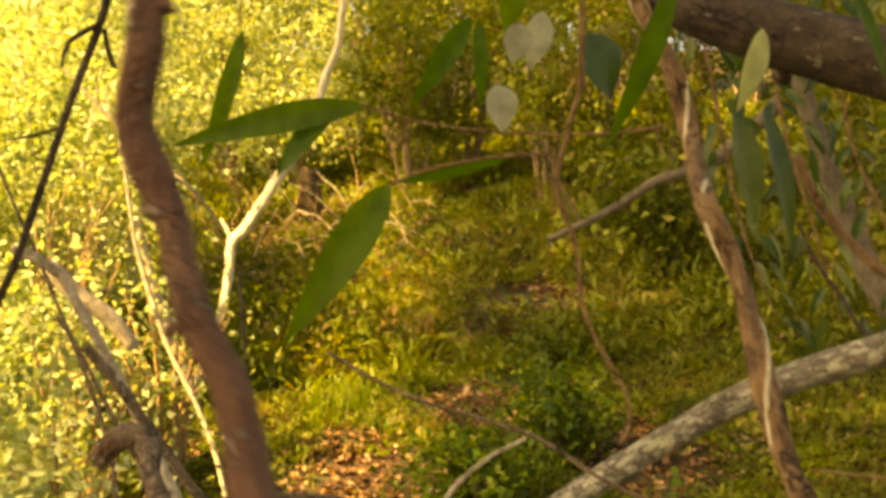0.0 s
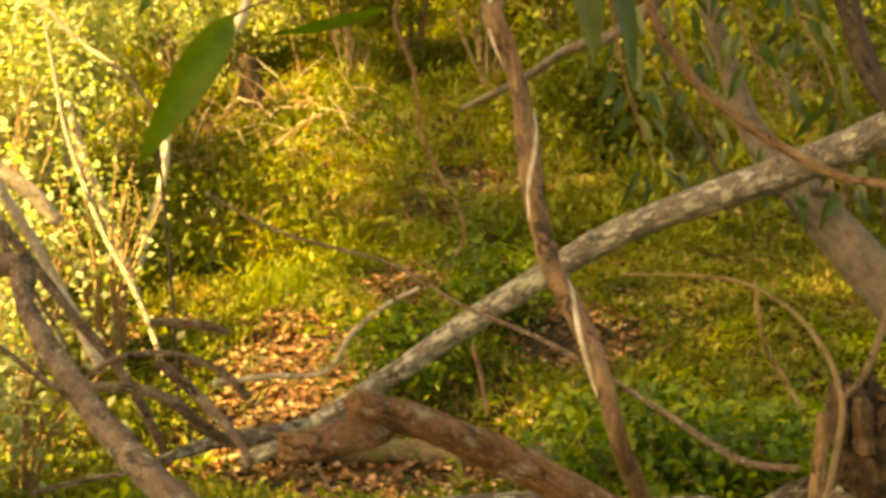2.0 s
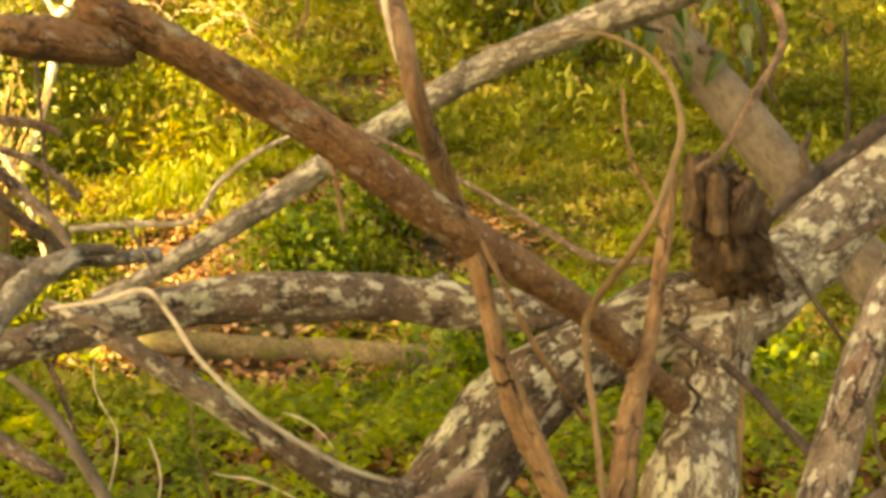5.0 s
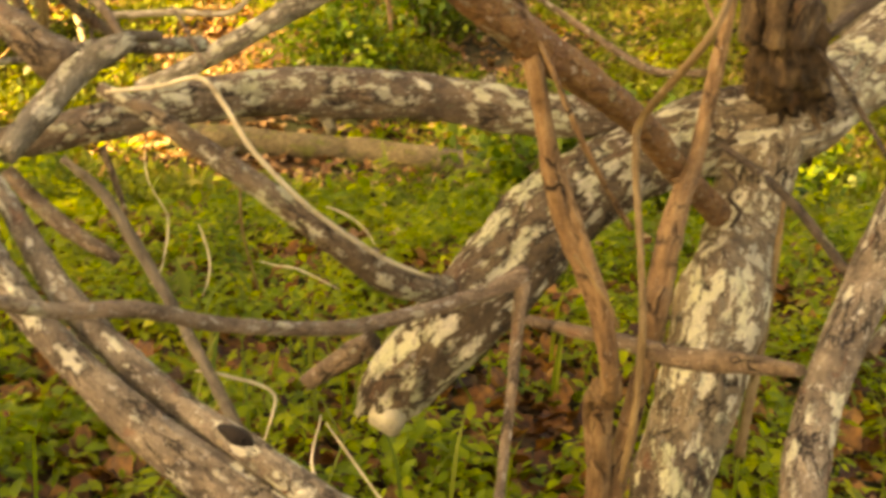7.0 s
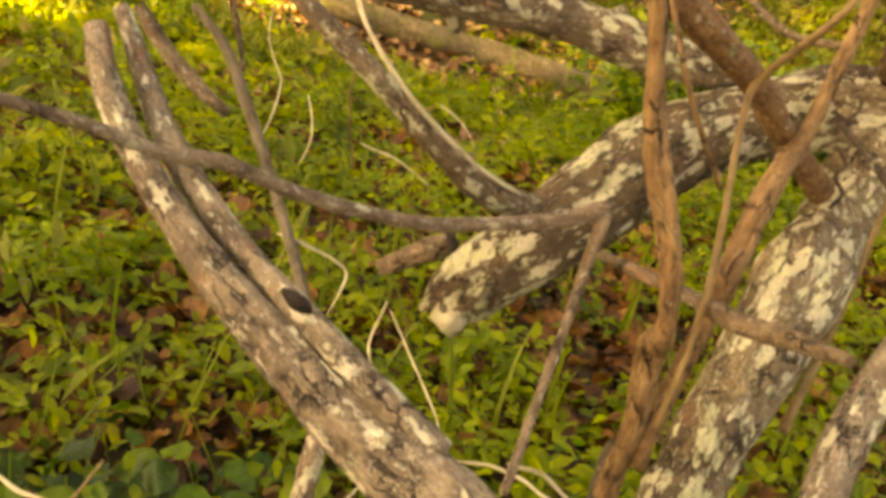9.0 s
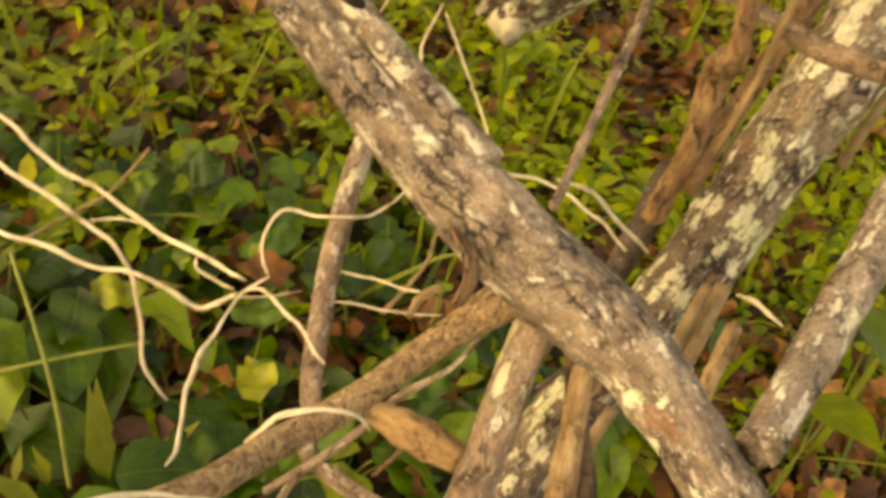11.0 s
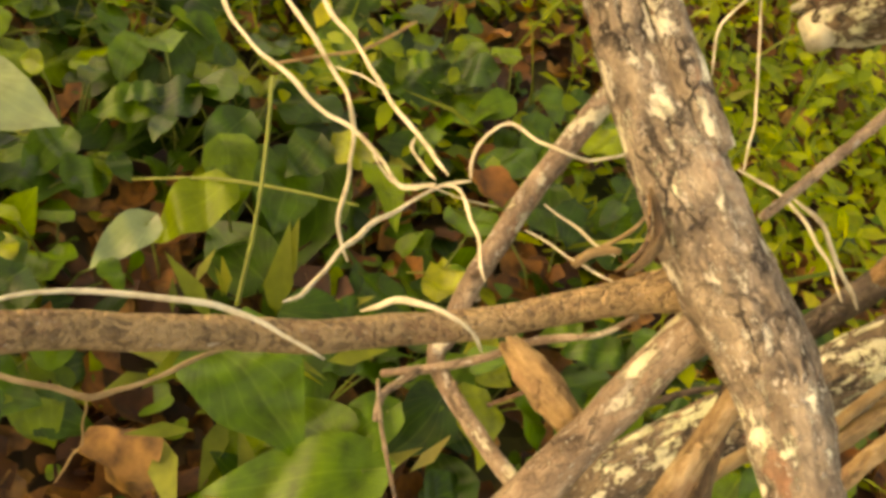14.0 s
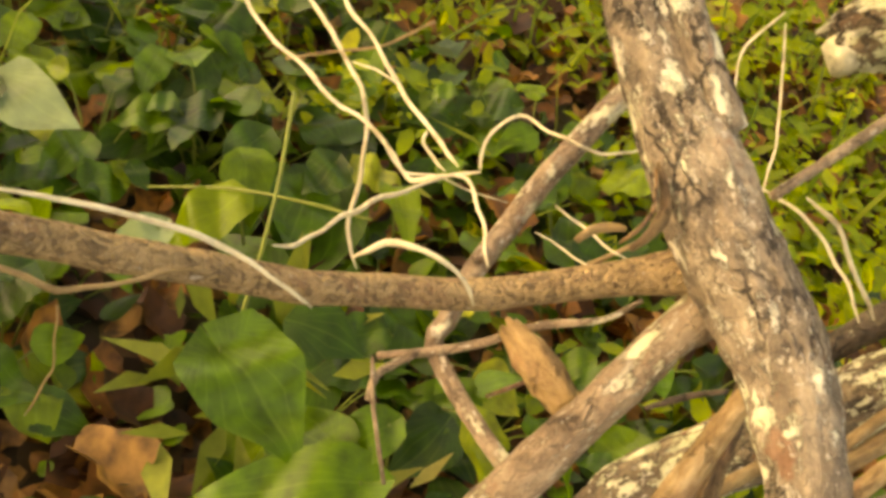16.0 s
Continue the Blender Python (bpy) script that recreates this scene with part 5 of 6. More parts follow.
for spur in (LEFT_SPUR_A, LEFT_SPUR_B, LEFT_SPUR_C):
    stick("spur", spur, DARK_BARK, "", parent=bent, sides=8, seed=57)
broken = tagged(new("broken_branch"), "grey brown broken branch resting on the log", "branch")
stick("stem", BRANCH_K, BROWN_BARK, "", parent=broken, sides=24, knobbly=0.16, ridge=0.06, seed=52)
stick("snapped_end", BRANCH_KNOB, BROWN_BARK, "", parent=broken, sides=20, knobbly=0.22, ragged=0.8, seed=50)
stick("stub", CROSS_STUB, POLE_BARK, "short stub crusted with greenish lichen", parent=broken, sides=24, knobbly=0.22, ragged=0.8, ridge=0.08, seed=51)
for name, pts, mat, label, category in (
        ("arched_twig", ARCH_A, BROWN_BARK, "thin brown arched twig", "twig"),
        ("arched_branch", ARCH_B, BROWN_BARK, "brown arched dead branch", "branch"),
        ("grey_branch", GREY_PIECE, LOG_BARK, "grey crooked dead branch near the ground", "branch"),
        ("bare_pole", LEFT_STEM, BROWN_BARK, "straight brown bare stem", "branch"),
        ("bare_rod", LEFT_ROD, BROWN_BARK, "thin brown bare rod", "twig"),
        ("pale_sapling", ROD_L1, BIRCH, "pale leaning sapling among sunlit leaves", "tree"),
        ("thin_sapling", ROD_L2, BROWN_BARK, "thin brown leaning sapling", "tree"),
        ("pale_sapling", ROD_L3, BIRCH, "pale crooked sapling among sunlit leaves", "tree"),
        ("thin_sapling", ROD_L4, BROWN_BARK, "slender brown bare sapling", "tree"),
        ("pale_sapling", SUN_STEM, BIRCH, "pale sunlit leaning sapling", "tree"),
        ("sunlit_branch", PALE_STEM, BIRCH, "pale sunlit broken branch", "branch"),
        ("sunlit_rod", PALE_ROD, BIRCH, "pale sunlit thin branch", "branch"),
        ("black_stalk", DARK_LINE, DARK_BARK, "thin straight blackish stalk", "stalk"),
        ("hanging_twig", HANGING_TWIG, VINE_BARK, "thin crooked brown hanging twig", "twig"),
        ("distant_limb", FAR_LIMB, GREY_BARK, "grey bare limb behind the vines", "branch"),
        ("distant_rod", FAR_ROD, TAN_BARK, "pale thin rod behind the vines", "twig"),
        ("dark_twig", DARK_TWIG, DARK_BARK, "dark thin drooping twig", "twig"),
        ("bare_stick", BARE_STICK, WOOD, "orange brown stick with no bark", "stick"),
        ("tan_stick", TAN_STICK, TAN_BARK, "tan dry stick under the branches", "stick"),
        ("dark_stick", DARK_STICK, DARK_BARK, "dark damp stick under the branches", "stick"),
        ("dry_root", ROOTS_E, TAN_BARK, "curled tan dry root", "root"),
        ("broken_twig", SHORT_TWIG, MOTTLED, "short reddish brown broken twig", "twig"),
        ("leaning_rod", BACK_ROD_A, TWIG_BARK, "reddish brown leaning rod", "branch"),
        ("leaning_rod", BACK_ROD_B, GREY_BARK, "grey leaning rod behind the forked branch", "branch"),
        ("leaning_rod", BACK_ROD_C, BROWN_BARK, "short brown leaning rod", "branch"),
        ("broken_branch", LEFT_ARM, BROWN_BARK, "brown broken arm of a branch", "branch"),
        ("broken_branch", LEFT_ARM_B, BROWN_BARK, "short brown broken branch end", "branch"),
        ("pale_twig", FAR_PALE_TWIG, BIRCH, "pale bent twig above the leaf litter", "twig"),
        ("side_twig", RIGHT_TWIG, BROWN_BARK, "light brown side twig", "twig"),
        ("dark_branch", TOP_DARK, DARK_BARK, "dark grey branch lying along the dead trunk", "branch"),
        # A crack in the bark, added as a thin black rod.
        ("black_curl", CRACK_BLACK, DARK_BARK, "short black crack in the bark, built as a thin rod", "twig"),
        ("pale_twig", THIN_PALE, TAN_BARK, "short pale twig in front of the dead trunk", "twig"),
        ("side_twig", TRUNK_TWIG, BROWN_BARK, "brown twig lying on the flaking trunk", "twig"),
        ("dark_stick", STICK_UNDER_A, DARK_BARK, "thin dark twig under the forked branch", "stick"),
        ("dark_stick", STICK_UNDER_B, ROT, "dark rotten stick beside a bare one", "stick"),
        ("tan_stick", STICK_UNDER_C, TAN_BARK, "narrow tan dry stick under the trunk", "stick"),
        ("bare_stick", STICK_UNDER_D, WOOD, "orange brown bare stick under the pile", "stick"),
        ("tan_stick", STICK_UNDER_E, TAN_BARK, "tan dry stick half hidden in the pile", "stick"),
        ("thin_stalk", STALK_R, DARK_BARK, "thin dark upright stalk beside the leaning tree", "stalk"),
        ("dark_stub", DARK_STUB, DARK_BARK, "short blackish broken stub", "stub"),
        ("hanging_twig", HANG_B, VINE_BARK, "short brown hanging twig under the limb", "twig"),
        ("hanging_twig", HANG_C, VINE_BARK, "thin brown twig hanging beside a looping vine", "twig"),
        ("thin_twig", TWIG_LA, BROWN_BARK, "thin brown slanting twig above the log", "twig"),
        ("thin_twig", RIGHT_THIN, BROWN_BARK, "thin brown twig beside the leaning pole", "twig"),
        ("thin_twig", VERT_THIN, TAN_BARK, "thin tan upright twig among herbs", "twig"),
        ("thin_twig", TENDRIL_N, TAN_BARK, "thin straight tan twig among the tendrils", "twig"),
        ("green_stem", GREEN_STEM_A, GREEN_STALK, "thin yellow green upright stem", "plant"),
        ("green_stem", GREEN_STEM_B, GREEN_STALK, "thin green trailing stem", "plant"),
        ("thin_stalk", THIN_STALK_A, DARK_BARK, "thin dark upright stalk", "stalk")):
    stick(name, pts, mat, label, category, sides=12 if pts[0][3] > 0.006 else 8, knobbly=0.14, ragged=0.4, seed=60 + len(bpy.data.objects))
forked = tagged(new("sunlit_sapling"), "pale sunlit forked sapling", "tree")
stick("trunk", SUN_FORK, WHITE_BARK, "", parent=forked, sides=10, knobbly=0.1, seed=58)
stick("spur", SUN_SPUR, WHITE_BARK, "", parent=forked, sides=8, seed=59)


def knots(name, pts, mat, count, seed):
    """Small stubs of lost twigs on a branch, as its parts."""
    ran = random.Random(seed)
    line = spline(pts, 0.01)
    for ob in [o for o in bpy.data.objects if o.name == name]:
        for k in range(count):
            i = int(len(line) * ran.uniform(0.1, 0.9))
            p, r = line[i]
            t = (line[min(i + 1, len(line) - 1)][0] - line[max(i - 1, 0)][0]).normalized()
            way = (t.orthogonal() * ran.uniform(-1, 1) + t.cross(t.orthogonal()) * ran.uniform(-1, 1)).normalized() + t * 0.5
            q, e = p + way * r * 0.5, p + way * r * ran.uniform(1.2, 1.9)
            stick("knot", [(*q, r * 0.5), (*((q + e) / 2), r * 0.38), (*e, r * 0.22)], mat, "", parent=ob, sides=8, knobbly=0.25, ragged=0.5, seed=seed + k)


for name, pts, mat, count in (("curved_branch", LIMB_F, LOG_BARK, 3), ("looping_vine", VINE_Y, TAN_BARK, 3), ("upright_stick", STICK_S, VINE_BARK, 3), ("leaning_pole", POST_R, SPOTTED_BARK, 2),
                              ("arching_twig", TWIG_Q, VINE_BARK, 3), ("long_twig", TWIG_P, BROWN_BARK, 4), ("upper_branch", LIMB_UR, DARK_BARK, 3), ("overhanging_limb", LIMB_TOP, DARK_BARK, 2),
                              ("fallen_log", LOG_C, LOG_BARK, 3), ("fallen_pole", DIAG_LOG, POLE_BARK, 4), ("dead_stick", BRANCH_T, TWIG_BARK, 3), ("thin_vine", VINE_S, VINE_BARK, 3),
                              ("grey_branch", GREY_PIECE, LOG_BARK, 2), ("upright_twig", NEAR_TWIG, MOTTLED, 3), ("hanging_twig", HANGING_TWIG, VINE_BARK, 3)):
    knots(name, pts, mat, count, len(name))


def kinked(pts):
    """A thinner line with small kinks and tapered ends."""
    out = []
    for k, (p, r) in enumerate(spline(pts, 0.022)):
        wave = Vector((noise.noise(p * 38), noise.noise(p * 38 + Vector((7, 0, 0))), noise.noise(p * 38 + Vector((0, 9, 0))))) * 0.0035
        out.append((*(p + wave), r * (0.8 + 0.35 * noise.noise(p * 25))))
    out[0], out[-1] = (*out[0][:3], out[0][3] * 0.5), (*out[-1][:3], out[-1][3] * 0.5)
    return out


for pts in (TENDRIL_A, TENDRIL_B, TENDRIL_C, TENDRIL_D, TENDRIL_E, TENDRIL_F, TENDRIL_G, TENDRIL_J, TENDRIL_K, TENDRIL_L, TENDRIL_M,
            CURL_A, CURL_B, CURL_C, CURL_D, CURL_E, CURL_F, SMALL_ROOTS_A, SMALL_ROOTS_B, SMALL_ROOTS_C, ROOTS_D, ROOTS_F, ROOTS_H):
    tagged(stick("dry_tendril", kinked(pts), PALE_BARK, "pale dry curling vine tendril", "vine", sides=8, knobbly=0.16, seed=len(bpy.data.objects)), group="dry tendrils")


for pts in (TENDRIL_H, ROOTS_G):
    tagged(stick("dry_tendril", kinked(pts), TAN_BARK, "tan dry forked vine tendril under a branch", "vine", sides=8, knobbly=0.16, seed=len(bpy.data.objects)), group="dry tendrils")


# ---- hanging leaves ----
def blade_mesh(name, pts, mat, droop=0.08, turn=0.0):
    """One long pointed leaf from its base to its tip, folded along the midrib."""
    (a, b) = (Vector(q[:3]) for q in pts)
    wide = pts[0][3]
    along = b - a
    across = along.cross(Vector((0.15, -1, 0.1))).normalized()
    up = across.cross(along).normalized()
    across, up = across * math.cos(turn) + up * math.sin(turn), up * math.cos(turn) - across * math.sin(turn)
    n, verts, faces = 12, [], []
    for i in range(n + 1):
        t = i / n
        w = wide * (math.sin(math.pi * t ** 0.8) ** 0.8) * (1 - 0.25 * t) + 0.0006
        c = a + along * t + up * along.length * droop * math.sin(math.pi * t) + Vector((0, 0, -along.length * 0.06 * t * t))
        wave = 0.05 * wide * math.sin(9 * t)
        for k in (-1, -0.5, 0, 0.5, 1):
            verts.append(c + across * w * k + up * (abs(k) * w * 0.25 + wave * k))
    for i in range(n):
        for k in range(4):
            faces.append((i * 5 + k, i * 5 + k + 1, i * 5 + k + 6, i * 5 + k + 5))
    me = bpy.data.meshes.new(name)
    me.from_pydata(verts, [], faces)
    me.polygons.foreach_set("use_smooth", [True] * len(me.polygons))
    me.materials.append(mat)
    return me


spray = tagged(new("leafy_shoot"), "thin shoot with long pointed green leaves", "plant")
stick("stem", LEAF_STEM_A, VINE_BARK, "", parent=spray, sides=8, seed=70)
for pts, turn in ((LEAF_1, 0.1), (LEAF_2, 0.4), (LEAF_3, -0.3)):
    part("leaf", blade_mesh("leaf", pts, LEAF_LONG, 0.06, turn), spray)
spray = tagged(new("leafy_shoot"), "thin shoot with one broad long green leaf", "plant")
stick("stem", LEAF_STEM_B, VINE_BARK, "", parent=spray, sides=8, seed=71)
for pts, turn in ((LEAF_4, 0.1), (LEAF_5, 0.9)):
    part("leaf", blade_mesh("leaf", pts, LEAF_LONG, 0.05, turn), spray)
spray = tagged(new("hanging_leaves"), "hanging cluster of green and pale leaves", "plant")
for pts, mat in ((LEAF_6, LEAF_LONG), (LEAF_7, LEAF_LONG), (LEAF_8, LEAF_LONG), (LEAF_14, LEAF_PALE), (LEAF_15, LEAF_PALE), (LEAF_17, LEAF_PALE), (LEAF_18, LEAF_VINE), (LEAF_16, LEAF_VINE)):
    part("leaf", blade_mesh("leaf", pts, mat, 0.05, 0.2), spray)
spray = tagged(new("hanging_leaves"), "bright green strap leaves below the limb", "plant")
for pts, mat in ((LEAF_9, LEAF_LONG), (LEAF_10, LEAF_SUN), (LEAF_13, LEAF_LONG), (LEAF_11, LEAF_VINE), (LEAF_12, LEAF_VINE)):
    part("leaf", blade_mesh("leaf", pts, mat, 0.05, 0.3), spray)

curtain = tagged(new("climbing_plant"), "climbing plant with drooping dark green leaves on the leaning tree", "plant")
stems = [[(0.56 + 0.14 * k, 2.42 - 0.03 * k, 1.95, 0.004), (0.62 + 0.14 * k, 2.40, 1.6, 0.004), (0.66 + 0.15 * k, 2.38 - 0.02 * k, 1.38, 0.003), (0.72 + 0.15 * k, 2.36, 1.2 - 0.03 * k, 0.002)] for k in range(4)]
for pts in stems:
    stick("stem", pts, VINE_BARK, "", parent=curtain, sides=6, seed=72)
    for q, _ in spline(pts, 0.03)[::2]:
        for side in (-1, 1, -1, 1):
            if random.random() < 0.7:
                b = (q.x + side * random.uniform(0.01, 0.05), q.y + random.uniform(-0.05, 0.03), q.z - random.uniform(0, 0.02), random.uniform(0.008, 0.014))
                t = (b[0] + side * random.uniform(0.0, 0.05), b[1] + random.uniform(-0.03, 0.03), b[2] - random.uniform(0.03, 0.09), 0.01)
                part("leaf", blade_mesh("leaf", (b, t), LEAF_VINE, 0.08, random.uniform(-0.9, 0.9)), curtain)


# ---- undergrowth ----
def spread(n, x0, x1, y0, y1):
    return rng.uniform(x0, x1, n), rng.uniform(y0, y1, n)


def feather(x, y, box, wide=0.45):
    """True for the spots that stay where a patch thins out towards its border."""
    x0, x1, y0, y1 = box
    edge = np.minimum(np.minimum(x - x0, x1 - x), np.minimum(y - y0, y1 - y)) / wide
    return edge + 0.8 * patchy(x, y, 2.2, 13.0) > rng.uniform(0, 1, len(x))


def patchy(x, y, scale, seed=0.0):
    return np.array([noise.noise(Vector((a * scale, b * scale, seed))) for a, b in zip(x, y)])


BARE = ((-0.5, 6.1, 0.4), (0.0, 6.1, 0.4), (0.5, 6.1, 0.4), (1.0, 6.1, 0.4), (-0.2, 5.2, 0.4), (0.4, 5.2, 0.45), (0.9, 5.2, 0.45),
        (-0.5, 7.5, 0.7), (-0.3, 7.0, 0.45), (2.35, 5.9, 0.55), (0.9, 12.5, 0.6), (0.55, 1.8, 0.14), (-0.06, 1.15, 0.12), (0.4, 9.0, 0.5), (1.5, 8.2, 0.4))


def herbs(name, n, box, size, height, mat, shape, faces, label, bare=0.0, seed=0.0, tip=0.6, patch=0.9, sprig=8, rear=-0.1):
    x, y = spread(n, *box)
    want = patchy(x, y, patch, seed) + 0.6 * patchy(x, y, patch * 2.7, seed + 3) + rng.uniform(-0.3, 0.3, n)
    for bx, by, br in BARE:
        want = want - 2.2 * np.exp(-((x - bx) ** 2 + (y - by) ** 2) / br ** 2)
    keep = (want > bare) & feather(x, y, box)
    x, y = x[keep], y[keep]
    m = len(x)
    tall = height * np.clip(0.45 + 1.1 * patchy(x, y, patch * 2.2, seed + 5), 0.12, 1) * rng.uniform(0.5, 1.1, m)
    x, y, tall = (np.repeat(a, sprig) for a in (x, y, tall))
    m = len(x)
    turn, far = rng.uniform(0, 6.283, m), rng.uniform(0.0, 1.0, m)
    s = rng.uniform(0, 1, m) ** 1.7 * (size[1] - size[0]) + size[0]
    x, y = x + (0.15 + far) * 0.8 * size[1] * np.cos(turn), y + (0.15 + far) * 0.8 * size[1] * np.sin(turn)
    z = rise(x, y) + 0.012 + tall * rng.uniform(0.25, 1.0, m) * (1 - 0.35 * far)
    me = scatter(name, mat, np.stack([x, y, z], -1), s, turn - 1.571 + rng.normal(0, 0.5, m), rng.normal(rear, tip, m), rng.normal(0, tip * 0.7, m), shape, faces)
    return tagged(new(name, me), label, "plants", kind="stuff")


def litter(name, n, box, size, mat=LITTER):
    x, y = spread(n, *box)
    keep = feather(x, y, box)
    x, y = x[keep], y[keep]
    n = len(x)
    z = rise(x, y) + rng.uniform(0.004, 0.03, n)
    me = scatter(name, mat, np.stack([x, y, z], -1), rng.uniform(*size, n), rng.uniform(0, 6.283, n), rng.normal(0, 0.35, n), rng.normal(0, 0.35, n), CURL, CURL_FACES)
    return tagged(new(name, me), "dry brown fallen leaves covering the soil", "leaf litter", kind="stuff")


def grass(name, n, box, size, label, seed=0.0, bare=0.0):
    x, y = spread(n, *box)
    keep = patchy(x, y, 1.1, seed) + rng.uniform(-0.2, 0.2, n) > bare
    x, y = x[keep], y[keep]
    m = len(x)
    me = scatter(name, GRASS, np.stack([x, y, rise(x, y)], -1), rng.uniform(*size, m), rng.uniform(0, 6.283, m), rng.normal(1.25, 0.25, m), rng.normal(0, 0.2, m), BLADE, BLADE_FACES)
    return tagged(new(name, me), label, "grass", kind="stuff")


litter("leaf_litter", 17000, (-1.8, 2.6, -0.5, 3.6), (0.025, 0.075))
litter("leaf_litter", 9000, (-7.0, 8.0, -6.0, 4.5), (0.05, 0.1))
herbs("ground_herbs", 5000, (-7.0, 8.0, -6.0, 4.5), (0.04, 0.12), 0.2, LEAF_HILL, LANCE, CHIP_FACES, "thin green herbs on the shaded forest floor", 0.05, 8.0, 0.5, 0.7, 9, 0.4)
litter("leaf_litter", 20000, (-3.5, 5.0, 3.0, 10.0), (0.04, 0.095), LITTER_SUNLIT)
litter("leaf_litter", 7000, (-8.0, 9.0, 10.0, 22.0), (0.09, 0.18), LITTER_SUNLIT)
herbs("broad_leaf_plants", 1200, (-1.8, 1.4, -0.7, 1.5), (0.02, 0.065), 0.13, LEAF_NEAR, HEART, HEART_FACES, "low dark green heart-leaved plants carpeting the ground", -0.22, 1.0, 0.6, 2.6, 5)
herbs("small_herbs", 10500, (-1.9, 3.1, 0.75, 4.4), (0.016, 0.048), 0.22, LEAF_MID, OVAL, OVAL_FACES, "low bright green herbs covering the ground", -0.42, 2.0, 0.45, 1.6, 9)
herbs("woodland_herbs", 6500, (-2.0, 6.0, 3.1, 8.6), (0.03, 0.085), 0.27, LEAF_MID, OVAL, OVAL_FACES, "patchy green woodland herbs", -0.25, 3.0, 0.5, 1.2, 9)
herbs("feathery_herbs", 21000, (-4.6, 6.6, 3.7, 12.4), (0.035, 0.11), 0.25, LEAF_HILL, LANCE, CHIP_FACES, "feathery olive green herbs among dead leaves", -0.30, 5.0, 0.5, 1.0, 12, 0.55)
herbs("hillside_plants", 17000, (-12.0, 14.0, 9.5, 30.0), (0.08, 0.24), 0.7, LEAF_HILL, LANCE, CHIP_FACES, "green and brown undergrowth on the hillside", -0.40, 4.0, 0.6, 0.8, 14, 0.45)


def leaf_mesh(name, base, tip, wide, mat, up=(0.05, -0.35, 1.0), seed=0):
    """One broad leaf from its base to its tip: folded along the midrib, waved at the edge, bent at the tip."""
    ran = random.Random(seed * 7 + 1)
    a, b = Vector(base), Vector(tip)
    along = b - a
    across = along.cross(Vector(up)).normalized()
    lift = across.cross(along).normalized()
    k = along.length
    fold, bend, wave, slim, skew = ran.uniform(0.05, 0.5), ran.uniform(-0.35, 0.12), ran.uniform(0.0, 0.09), ran.uniform(-0.3, 0.35), ran.uniform(-0.09, 0.09)

    def place(x, y, z):
        x *= 1 + slim * (0.45 - y) + 0.03 * math.sin(9 * y + 2 * seed)
        z += fold * abs(x) * 0.55 + bend * y * y + wave * math.sin(11 * y + 4 * x + seed)
        return a + across * ((x + skew * math.sin(math.pi * y)) * wide / 0.84) + along * y + lift * (z * k)

    me = bpy.data.meshes.new(name)
    me.from_pydata([place(*v) for v in FINE_HEART], [], FINE_FACES)
    me.polygons.foreach_set("use_smooth", [True] * len(me.polygons))
    at = me.attributes.new("leaf", "FLOAT_VECTOR", "POINT")
    at.data.foreach_set("vector", [c for v in FINE_HEART for c in v])
    me.materials.append(mat)
    return me


def leaf_plant(leaves, seed, mat=None):
    """A low plant: bent stalks from one root, a heart-shaped leaf on each."""
    ran = random.Random(seed)
    top = tagged(new("broad_leaved_plant"), "low plant with glossy green heart-shaped leaves", "plant", "broad-leaved plants")
    for k in range(leaves):
        a = 6.283 * k / leaves + ran.uniform(-0.5, 0.5)
        r, h = ran.uniform(0.02, 0.09), ran.uniform(0.03, 0.13)
        tip = Vector((r * math.cos(a), r * math.sin(a), h))
        stalk = part("stalk", stem_mesh("stalk", [(0, 0, -0.02, 0.0016), (tip.x * 0.45, tip.y * 0.45, h * 0.6, 0.0014), (*tip, 0.001)], GREEN_STALK, sides=5, step=0.03), top)
        size = 0.032 + 0.065 * ran.random() ** 1.5
        out = Vector((math.cos(a), math.sin(a), ran.uniform(-0.55, 0.15))).normalized()
        part("leaf", leaf_mesh("leaf", tip, tip + out * size, size * ran.uniform(0.72, 0.95), LEAF_NEAR, (ran.uniform(-0.7, 0.7), ran.uniform(-0.8, 0.5), 1), seed * 9 + k), stalk)
    return top


kinds = [leaf_plant(5 + k % 3, 500 + k) for k in range(9)]
spots = []
while len(spots) < 110:
    x, y = random.uniform(-0.85, 0.55), random.uniform(-0.15, 1.15)
    if noise.noise(Vector((x * 2.6, y * 2.6, 1.0))) > -0.4:
        spots.append((x, y))
for k, (x, y) in enumerate(spots):
    m = pose(x, y, float(rise(x, y)), 0, 0, random.uniform(0, 360))
    if k < len(kinds):
        kinds[k].matrix_basis = m
    else:
        copy_thing(kinds[k % len(kinds)], m)

